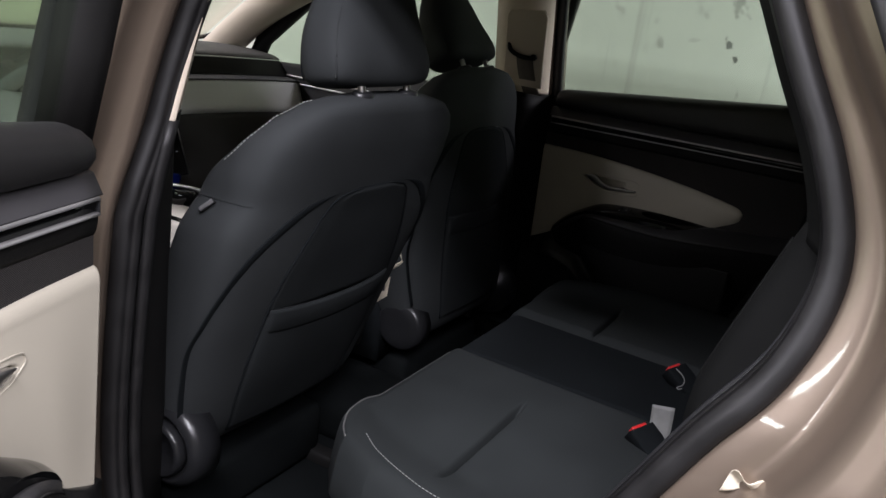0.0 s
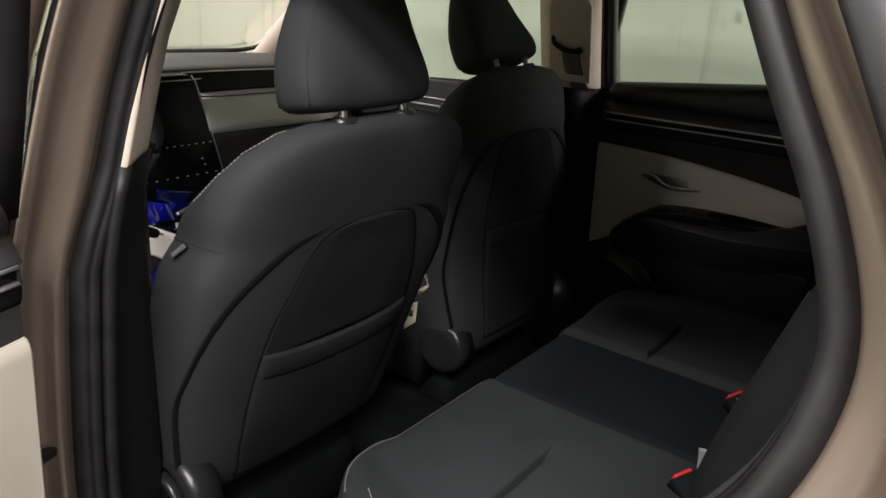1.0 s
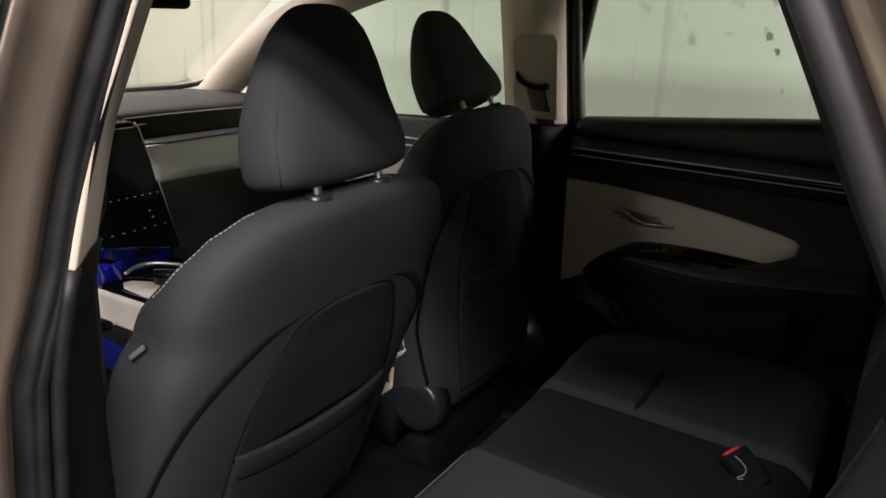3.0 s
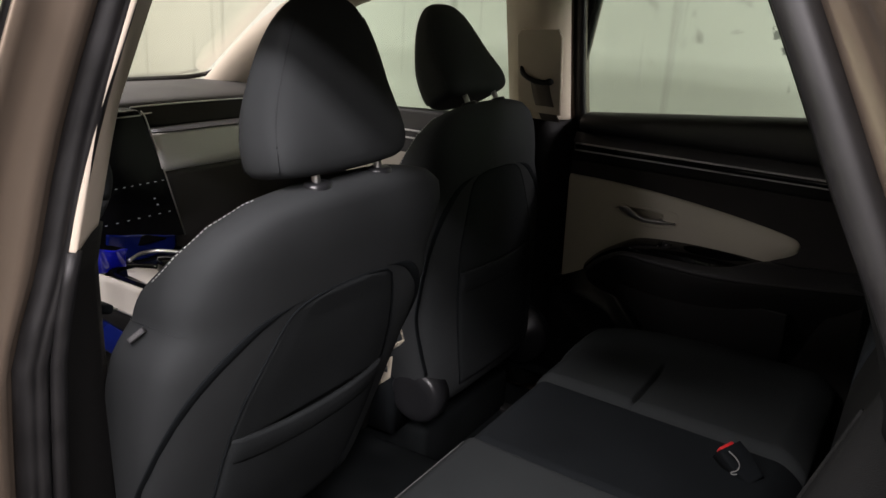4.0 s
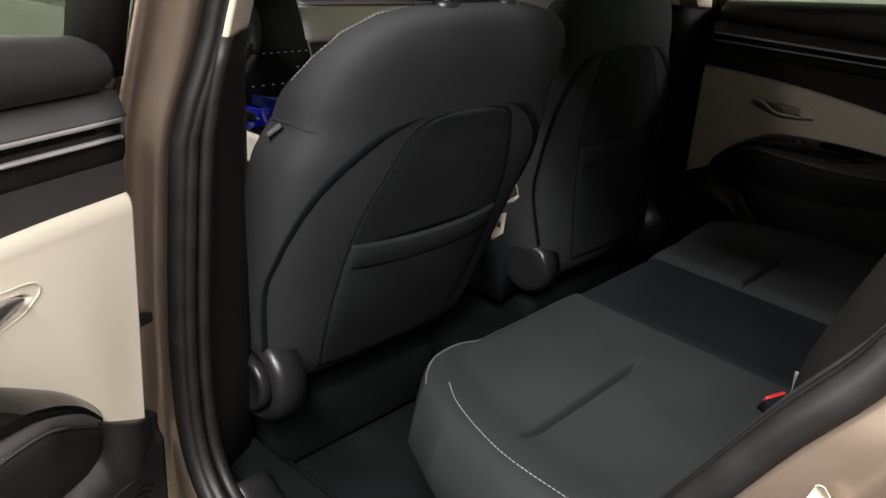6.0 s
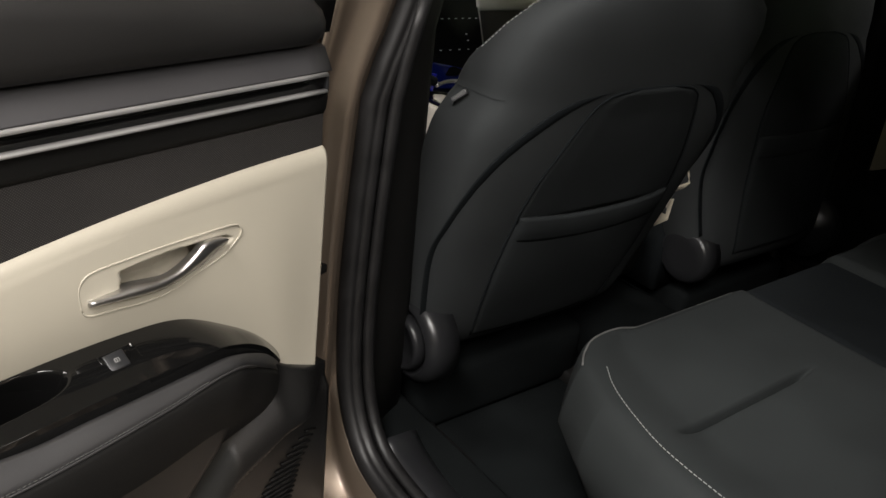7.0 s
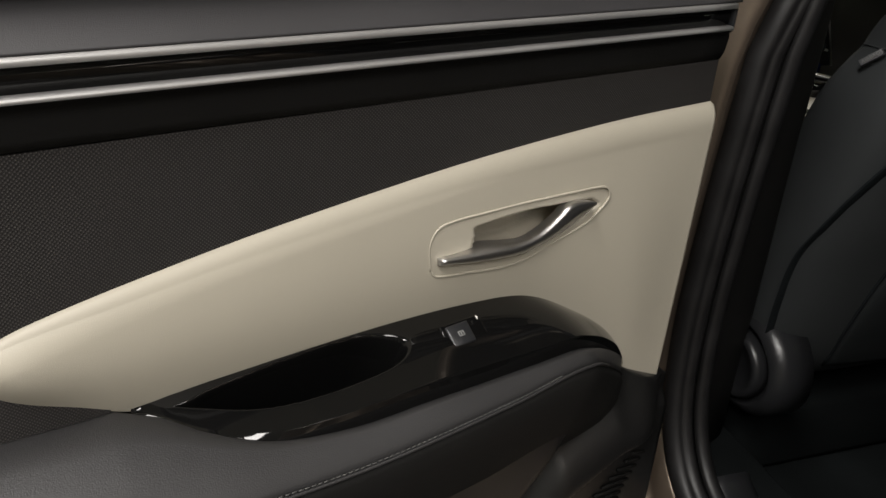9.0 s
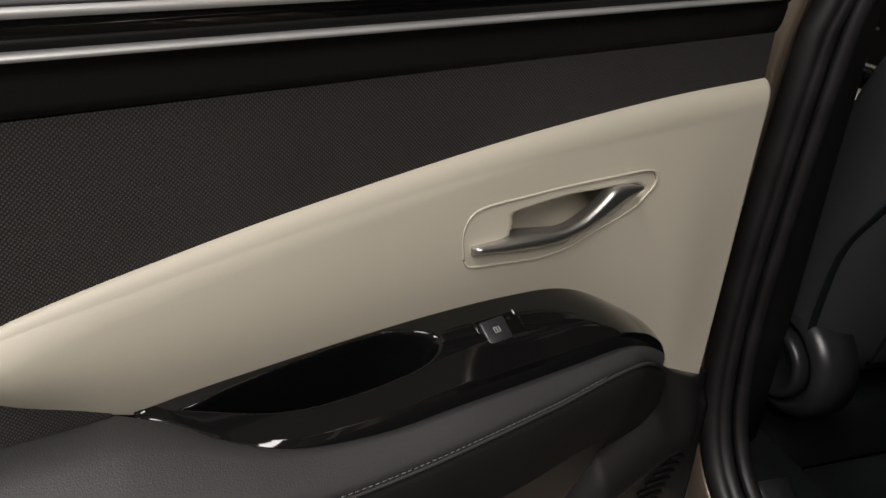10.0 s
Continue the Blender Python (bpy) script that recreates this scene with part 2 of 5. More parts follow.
def smooth_line(pts, n):
    """A Catmull-Rom line through pts, as n points evenly by parameter."""
    P = [Vector(p) for p in pts]
    P = [2 * P[0] - P[1]] + P + [2 * P[-1] - P[-2]]
    out, m = [], len(pts) - 1
    for k in range(n):
        u = k / (n - 1) * m
        i = min(int(u), m - 1)
        t = u - i
        a, b, c, d = P[i:i + 4]
        out.append(0.5 * (2 * b + (c - a) * t + (2 * a - 5 * b + 4 * c - d) * t * t + (3 * b - a - 3 * c + d) * t ** 3))
    return out


def sweep(line, section, up=(0, 0, 1), close=True):
    """A section of (sideways, upward) points carried along a line."""
    rings, up = [], Vector(up)
    for i, p in enumerate(line):
        p = Vector(p)
        d = (Vector(line[min(i + 1, len(line) - 1)]) - Vector(line[max(i - 1, 0)])).normalized()
        s = d.cross(up).normalized()
        w = s.cross(d)
        sec = section(i / (len(line) - 1)) if callable(section) else section
        rings.append([p + s * a + w * b for a, b in sec])
    return loft(rings, True, close)


def disc(r, n=10, squash=1.0):
    return [(r * math.cos(2 * math.pi * k / n), squash * r * math.sin(2 * math.pi * k / n)) for k in range(n)]


def tube(line, r, n=10, up=(0.13, 0.21, 1)):
    return sweep(line, disc(r, n), up)


def slab(outline, place, depth, bevel=0.004, segs=2):
    """A plate with the outline (u, v), drawn at place(u, v, w), w from 0 to depth, its front edge bevelled."""
    bm = bmesh.new()
    back = [bm.verts.new(place(u, v, 0)) for u, v in outline]
    front = [bm.verts.new(place(u, v, depth)) for u, v in outline]
    k = len(outline)
    for i in range(k):
        j = (i + 1) % k
        bm.faces.new((back[i], back[j], front[j], front[i]))
    bm.faces.new(back[::-1])
    top = bm.faces.new(front)
    if bevel:
        bmesh.ops.bevel(bm, geom=list(top.edges), offset=bevel, segments=segs, profile=0.5, affect="EDGES")
    return bm


def box(at, size, bevel=0.004, segs=2, turn=None):
    bm = bmesh.new()
    bmesh.ops.create_cube(bm, size=1)
    for v in bm.verts:
        v.co = Vector((v.co.x * size[0], v.co.y * size[1], v.co.z * size[2]))
    if bevel:
        bmesh.ops.bevel(bm, geom=list(bm.edges), offset=bevel, segments=segs, profile=0.5, affect="EDGES")
    if turn is not None:
        bm.transform(turn.to_4x4())
    bmesh.ops.translate(bm, verts=bm.verts, vec=at)
    return bm


def join(*bms):
    out = bms[0]
    for b in bms[1:]:
        me = bpy.data.meshes.new("scrap")
        b.to_mesh(me)
        b.free()
        out.from_mesh(me)
        bpy.data.meshes.remove(me)
    return out


def sheet(fn, nu, nv, thick=0.0):
    """A surface fn(u, v) -> point over the unit square; with thick, a closed shell behind it along fn(u, v, thick)."""
    bm = bmesh.new()
    g = [[bm.verts.new(fn(i / (nu - 1), j / (nv - 1), 0)) for j in range(nv)] for i in range(nu)]
    for i in range(nu - 1):
        for j in range(nv - 1):
            bm.faces.new((g[i][j], g[i + 1][j], g[i + 1][j + 1], g[i][j + 1]))
    if thick:
        h = [[bm.verts.new(fn(i / (nu - 1), j / (nv - 1), thick)) for j in range(nv)] for i in range(nu)]
        for i in range(nu - 1):
            for j in range(nv - 1):
                bm.faces.new((h[i][j + 1], h[i + 1][j + 1], h[i + 1][j], h[i][j]))
        rim = [(i, 0) for i in range(nu)] + [(nu - 1, j) for j in range(1, nv)] + [(i, nv - 1) for i in range(nu - 2, -1, -1)] + [(0, j) for j in range(nv - 2, 0, -1)]
        for (a, b), (c, d) in zip(rim, rim[1:] + rim[:1]):
            bm.faces.new((g[a][b], h[a][b], h[c][d], g[c][d]))
    return bm


def lerp(x, xs, ys):
    return float(np.interp(x, xs, ys))


def smoothstep(a, b, x):
    t = max(0.0, min(1.0, (x - a) / (b - a)))
    return t * t * (3 - 2 * t)


def curve(x, xs, ys):
    """A smooth line through (xs, ys), xs rising."""
    if x <= xs[0]:
        return ys[0]
    if x >= xs[-1]:
        return ys[-1]
    i = max(k for k in range(len(xs) - 1) if xs[k] <= x)
    h = xs[i + 1] - xs[i]

    def slope(k):
        if k == 0 or k == len(xs) - 1:
            return (ys[min(k + 1, len(xs) - 1)] - ys[max(k - 1, 0)]) / (xs[min(k + 1, len(xs) - 1)] - xs[max(k - 1, 0)])
        return (ys[k + 1] - ys[k - 1]) / (xs[k + 1] - xs[k - 1])
    t = (x - xs[i]) / h
    return ((2 * t ** 3 - 3 * t * t + 1) * ys[i] + (t ** 3 - 2 * t * t + t) * h * slope(i) + (3 * t * t - 2 * t ** 3) * ys[i + 1] + (t ** 3 - t * t) * h * slope(i + 1))


def dashes(line, length, gap, r, lift=(0, 0, 0)):
    """Stitches along a line."""
    bms, P = [], [Vector(p) for p in line]
    acc = [0.0]
    for a, b in zip(P, P[1:]):
        acc.append(acc[-1] + (b - a).length)

    def at(s):
        return Vector([lerp(s, acc, [p[k] for p in P]) for k in range(3)]) + Vector(lift)
    s = 0.0
    while s + length < acc[-1]:
        bms.append(tube([at(s), at(s + length * 0.5) + Vector(lift) * 0.2, at(s + length)], r, 5))
        s += length + gap
    return join(*bms)


# ---- the garage ----
def plate(name, lo, hi, mat, label, category):
    at = [(a + b) / 2 for a, b in zip(lo, hi)]
    size = [b - a for a, b in zip(lo, hi)]
    return tagged(part(name, box(at, size, 0), mat, None, "", False), label, category, "", "structure")


plate("floor", (-8, -8, -0.2), (2.2, 5, 0), FLOORM, "grey concrete garage floor", "floor")
plate("wall_east", (1.95, -8, 0), (2.15, 4.0, 2.9), EAST, "pale painted concrete garage wall with flaked stains", "wall")
plate("wall_north", (-8, 3.8, 0), (1.95, 4.0, 2.9), WALL, "pale painted concrete garage wall with dark drips", "wall")
plate("wall_west", (-8.2, -8, 0), (-8, 4.0, 2.9), WALL, "pale painted concrete garage wall", "wall")
plate("wall_south", (-8, -8.2, 0), (1.95, -8, 2.9), WALL, "pale painted concrete garage wall", "wall")
plate("ceiling", (-8, -8, 2.7), (1.95, 3.8, 2.9), CEIL, "white painted garage ceiling", "ceiling")


# ---- the car's body ----
def lean(z):
    """How far the car's sides lean inwards above the belt line."""
    return max(0.0, z - 1.10) * 0.24


def flank(z):
    """The same for the body's outside, which also swells below the belt line."""
    return (z - 1.04) * 0.24 if z > 1.04 else -0.018 * math.sin(min(1.0, (1.04 - z) / 0.35) * math.pi / 2)


car = thing("car_body", "taupe metallic car body with its rear door open", "car")

# line of the doorway's seal, as (y, z), from the pillar's top down, along the sill and up the wheel arch
APERTURE = [(-0.128, 1.56), (-0.085, 1.42), (-0.050, 1.27), (-0.038, 1.10), (-0.036, 0.85), (-0.038, 0.68), (-0.055, 0.58),
            (-0.100, 0.515), (-0.170, 0.490), (-0.30, 0.485), (-0.44, 0.49), (-0.53, 0.53), (-0.60, 0.62), (-0.665, 0.74),
            (-0.72, 0.85), (-0.765, 0.935), (-0.805, 1.01), (-0.845, 1.075), (-0.866, 1.14), (-0.866, 1.20), (-0.840, 1.27),
            (-0.798, 1.345), (-0.752, 1.43), (-0.69, 1.54)]


def doorway(s, n):
    """The doorway's line on side s; beside the shut far door it runs up straight."""
    top = [(-0.016, 1.56), (-0.016, 1.42), (-0.017, 1.27), (-0.023, 1.10)] if s > 0 else APERTURE[:4]
    return smooth_line([(0, y, z) for y, z in top + APERTURE[4:]], n)


def tuck(i, n, z):
    """How far the seal and the pillar's flange sit further inside, beside the upper pillar."""
    return 0.015 * smoothstep(1.02, 1.16, z) if i < 0.4 * n else 0.0


def ring_line(s, base, off=0.0, lo=0, hi=None, n=120, tucked=False):
    """The doorway's line at x = s * (base - lean), moved outwards in its plane by off."""
    flat = doorway(s, n)
    out = []
    for i, p in enumerate(flat):
        d = (flat[min(i + 1, n - 1)] - flat[max(i - 1, 0)]).normalized()
        q = p + Vector((0, -d.z, d.y)) * off
        out.append(Vector((s * (base - flank(q.z) - (tuck(i, n, q.z) if tucked else 0)), q.y, q.z)))
    return out[lo:hi]


def ring_skin(s, section, lo=0, hi=None, n=120, tucked=False):
    """A closed section of (offset outwards, distance from the car's middle) carried round the doorway."""
    lines = [ring_line(s, base, off, lo, hi, n, tucked) for off, base in section]
    rings = [list(r) for r in zip(*lines)]
    return loft(rings)


SILL_FRAME = [(0.004, 0.775), (0.006, 0.794), (0.010, 0.800), (-0.010, 0.802), (-0.003, 0.805), (0.002, 0.813), (0.008, 0.842), (0.014, 0.860), (0.022, 0.868), (0.034, 0.872),
              (0.050, 0.888), (0.058, 0.904), (0.068, 0.912), (0.16, 0.914), (0.16, 0.87), (0.06, 0.77)]
POST_FRAME = [(0.004, 0.775), (0.004, 0.794), (0.000, 0.803), (-0.004, 0.807), (-0.008, 0.812), (-0.0085, 0.818), (-0.005, 0.824), (0.001, 0.831), (0.005, 0.842), (0.006, 0.851),
              (0.006, 0.857), (0.009, 0.862), (0.015, 0.864), (0.021, 0.861), (0.024, 0.84), (0.026, 0.77)]


def frame_skin(s, n=160):
    """The painted frame round the doorway: a slim pillar face in front, then flange, riser and outer face along sill and arch."""
    flat = doorway(s, n)
    rings = []
    for i, p in enumerate(flat):
        d = (flat[min(i + 1, n - 1)] - flat[max(i - 1, 0)]).normalized()
        u = i / (n - 1)
        r = lerp(u, [0, 0.34, 0.55, 0.67, 0.75, 0.84, 1], [0.056, 0.058, 0.056, 0.052, 0.042, 0.032, 0.018])
        blend, ring = smoothstep(0.20, 0.34, u), []
        for k, (a, b) in enumerate(zip(POST_FRAME, SILL_FRAME)):
            wide = b[0] + (r if 3 <= k <= 12 else 0)
            off, base = a[0] + (wide - a[0]) * blend, a[1] + (b[1] - a[1]) * blend
            q = p + Vector((0, -d.z, d.y)) * off
            base -= tuck(i, n, q.z) * (1 - smoothstep(0.800, 0.856, base))
            ring.append(Vector((s * (base - flank(q.z)), q.y, q.z)))
        rings.append(ring)
    return loft(rings)


def beside_glass(u, across):
    """A point of the quarter window's line, (y, z), moved backwards."""
    z = 1.56 - 0.38 * u
    return (lerp(z, [1.18, 1.24, 1.286, 1.327, 1.364, 1.45, 1.56], [-0.955, -0.918, -0.890, -0.869, -0.849, -0.800, -0.740]) - across, z)


for s in (-1, 1):
    part("doorway_frame", frame_skin(s), PAINT, car)
    part("door_seal", ring_skin(s, [(-0.018, 0.768), (-0.0215, 0.775), (-0.0200, 0.782), (-0.0175, 0.784), (-0.0195, 0.787), (-0.0175, 0.794), (-0.010, 0.800), (-0.001, 0.801), (0.006, 0.796), (0.008, 0.785), (0.006, 0.770)], tucked=True),
         RUBBER, car, "black rubber bulb seal")
    part("seal_lip", ring_skin(s, [(-0.026, 0.752), (-0.0285, 0.760), (-0.0265, 0.767), (-0.022, 0.770), (-0.019, 0.765), (-0.021, 0.752)], 14, 66), RUBBER, car)
    part("inner_trim", ring_skin(s, [(-0.022, 0.757), (-0.020, 0.735), (-0.008, 0.70), (0.02, 0.675), (0.05, 0.67), (0.05, 0.70), (0.01, 0.76)], 36, None), HUBM, car, "glossy black inner sill trim")
    part("rear_pillar_trim", ring_skin(s, [(-0.016, 0.752), (-0.024, 0.72), (-0.036, 0.68), (-0.042, 0.655), (-0.036, 0.640), (0.03, 0.630), (0.03, 0.74)], 96, None), SHADE_BOLSTER, car)
    part("front_door_seal", tube([(s * (0.835 - flank(z)), 0.004 - 0.25 * max(0, z - 1.28), z) for z in np.linspace(0.55, 1.54, 24)], 0.013, 8), RUBBER, car, "black rubber seal")
    # pillar trims between the doors
    zs = [0.40, 0.60, 0.80, 1.0, 1.10, 1.150]
    prof = [(0.762, -0.030), (0.742, -0.026), (0.70, -0.006), (0.662, 0.012), (0.645, 0.028), (0.642, 0.050), (0.655, 0.10), (0.70, 0.14), (0.78, 0.12)]
    part("lower_pillar_trim", loft([[(s * (x - lean(z)), y, z) for x, y in prof] for z in zs]), PLASTIC, car)
    prof = [(0.752, -0.058), (0.747, -0.067), (0.737, -0.058), (0.715, -0.036)] if s < 0 else [(0.735, -0.002), (0.725, -0.010), (0.715, -0.013), (0.700, -0.012)]
    prof += [(0.685, -0.006), (0.662, 0.014), (0.648, 0.032), (0.646, 0.050), (0.652, 0.10), (0.68, 0.145), (0.72, 0.15), (0.76, 0.12)]
    zs = [1.152, 1.158, 1.25, 1.30, 1.35, 1.45, 1.56]
    rake = 1.0 if s < 0 else 0.0
    part("upper_pillar_trim", loft([[(s * (x - lean(z)), y - rake * (0.09 * max(0, z - 1.2) + 0.20 * max(0, z - 1.30)), z) for x, y in prof] for z in zs]), TAN, car, "light tan upper pillar trim")
    # sill, quarter panel and front pillar
    part("sill", box((s * 0.83, 0.2, 0.31), (0.15, 2.2, 0.20), 0.05, 4), PAINT, car)
    part("sill_trim", box((s * 0.70, -0.25, 0.462), (0.13, 0.64, 0.03), 0.012, 3), CARPET, car, "black sill trim")
    part("roof_rail", box((s * 0.66, 0.0, 1.585), (0.14, 2.4, 0.07), 0.02, 3), PAINT, car)


def quarter(s):
    """The rear wing, behind the doorway."""
    edge = ring_line(s, 0.914, 0.155, 62, None)
    rings = []
    for p in edge:
        rings.append([(p.x, p.y, p.z), (p.x * 1.003, p.y - 0.05, p.z - 0.02), (p.x * 1.004, min(p.y - 0.2, -1.15), p.z - 0.02), (p.x, -1.9, p.z - 0.02), (p.x * 0.9, -1.9, p.z - 0.02), (p.x * 0.9, p.y - 0.05, p.z)])
    return loft(rings)


for s in (-1, 1):
    part("quarter_panel", quarter(s), PAINT, car)
    part("quarter_moulding", sheet(lambda u, v, w: (s * (0.912 + 0.005 * math.sin(math.pi * v) - flank(beside_glass(u, 0)[1]) - w), *beside_glass(u, 0.038 * v)), 16, 8, 0.012), RUBBER, car, "black quarter window moulding")
    part("moulding_lip", tube([(s * (0.921 - flank(beside_glass(u, 0)[1])), *beside_glass(u, 0.042)) for u in np.linspace(0, 1, 16)], 0.004, 6), PLASTIC, car)
    part("quarter_glass", sheet(lambda u, v, w: (s * (0.917 - flank(beside_glass(u, 0)[1]) - w), *beside_glass(u, 0.045 + 0.25 * v)), 16, 6, 0.008), PIANO, car, "dark quarter window glass")
    part("front_pillar", sweep(smooth_line([(s * 0.745, 1.325, 1.09), (s * 0.705, 1.065, 1.27), (s * 0.645, 0.715, 1.43), (s * 0.605, 0.415, 1.52)], 16), disc(0.068, 14, 0.8)), TAN, car,
         "light tan front pillar trim")

part("rear_side_trim", slab([(-0.58, 0.36), (-0.60, 0.5), (-0.62, 0.62), (-0.72, 0.85), (-0.80, 1.0), (-0.85, 1.12), (-1.2, 1.12), (-1.2, 0.36)], lambda y, z, w: Vector((0.70 - w, y, z)), 0.04, 0.01, 2), PLASTIC, car, "black side trim")
part("roof", box((0, -0.4, 1.64), (1.34, 2.7, 0.03), 0.012, 2), PAINT, car)
part("headliner", box((0, -0.4, 1.60), (1.22, 2.6, 0.03), 0.012, 2), HEADLINER, car, "pale fabric headliner")
part("windscreen_header", box((0, 0.72, 1.565), (1.2, 0.12, 0.05), 0.015, 2), HEADLINER, car)
part("floor_pan", box((0, 0.2, 0.33), (1.44, 2.9, 0.05), 0.01, 2), CARPET, car, "black carpet floor")
part("centre_tunnel", box((0, 0.2, 0.40), (0.24, 1.6, 0.12), 0.04, 3), CARPET, car)
part("tailgate", box((0, -1.9, 1.0), (1.5, 0.08, 1.2), 0.03, 2), PLASTIC, car)
part("bonnet", sheet(lambda u, v, w: (-0.80 + 1.6 * u, 1.42 + 1.0 * v, 1.03 - 0.16 * v * v - 0.10 * (2 * u - 1) ** 2 - w), 12, 12, 0.03), PAINT, car)
part("front_bulkhead", box((0, 1.38, 0.72), (1.5, 0.05, 0.74), 0.01, 1), PLASTIC, car)
screen_glass = part("windscreen", sheet(lambda u, v, w: ((-0.68 + 1.36 * u) * (1 - 0.13 * v), 1.36 - 0.62 * v + 0.06 * (1 - (2 * u - 1) ** 2), 1.115 + 0.43 * v + w), 14, 10, 0.004), SCREENGLASS, car, "clear windscreen")
screen_glass.visible_shadow = False
part("screen_border", tube([(-0.68, 1.37, 1.118), (-0.35, 1.42, 1.124), (0, 1.43, 1.126), (0.35, 1.42, 1.124)] + smooth_line([(0.55, 1.405, 1.123), (0.66, 1.39, 1.124), (0.72, 1.36, 1.136), (0.742, 1.30, 1.166), (0.738, 1.245, 1.195), (0.714, 1.18, 1.225)], 20), 0.008, 8), RUBBER, car)


# ---- doors ----
BEIGE_TOP = [(-0.031, 1.0133), (-0.138, 1.011), (-0.246, 1.004), (-0.336, 0.995), (-0.447, 0.980), (-0.522, 0.967), (-0.562, 0.959), (-0.590, 0.952), (-0.604, 0.945), (-0.611, 0.936)]
BEIGE_LOW = [(-0.039, 0.7325), (-0.088, 0.757), (-0.15, 0.80), (-0.246, 0.85), (-0.40, 0.862), (-0.50, 0.870), (-0.536, 0.879), (-0.565, 0.893), (-0.590, 0.905), (-0.605, 0.916), (-0.611, 0.930)]
CUP = [(-0.2889, 0.9522), (-0.2644, 0.9541), (-0.2386, 0.9554), (-0.2053, 0.9542), (-0.1737, 0.9521), (-0.1666, 0.9477), (-0.1826, 0.9386), (-0.2099, 0.9289), (-0.2365, 0.9211), (-0.2634, 0.9229), (-0.2940, 0.9310), (-0.2900, 0.9375), (-0.2881, 0.9450)]
ARM_TOP = ([-0.80, -0.65, -0.536, -0.485, -0.373, -0.28, -0.225, -0.165, -0.13, -0.100, -0.088], [0.905, 0.889, 0.884, 0.888, 0.891, 0.886, 0.876, 0.842, 0.816, 0.786, 0.776])


GRIP = [(-0.512, 0.030), (-0.490, 0.014), (-0.45, 0.0075), (-0.40, 0.0065), (-0.378, 0.010), (-0.362, 0.020), (-0.357, 0.030), (-0.366, 0.042), (-0.39, 0.048), (-0.44, 0.049), (-0.48, 0.043)]


def inside(y, z, poly):
    """Signed distance to a polygon's edge, positive inside."""
    best, odd = 9.0, False
    for (y0, z0), (y1, z1) in zip(poly, poly[1:] + poly[:1]):
        dy, dz = y1 - y0, z1 - z0
        t = max(0, min(1, ((y - y0) * dy + (z - z0) * dz) / (dy * dy + dz * dz)))
        best = min(best, math.hypot(y - y0 - t * dy, z - z0 - t * dz))
        if (z0 > z) != (z1 > z) and y < y0 + (z - z0) / (z1 - z0) * dy:
            odd = not odd
    return best if odd else -best


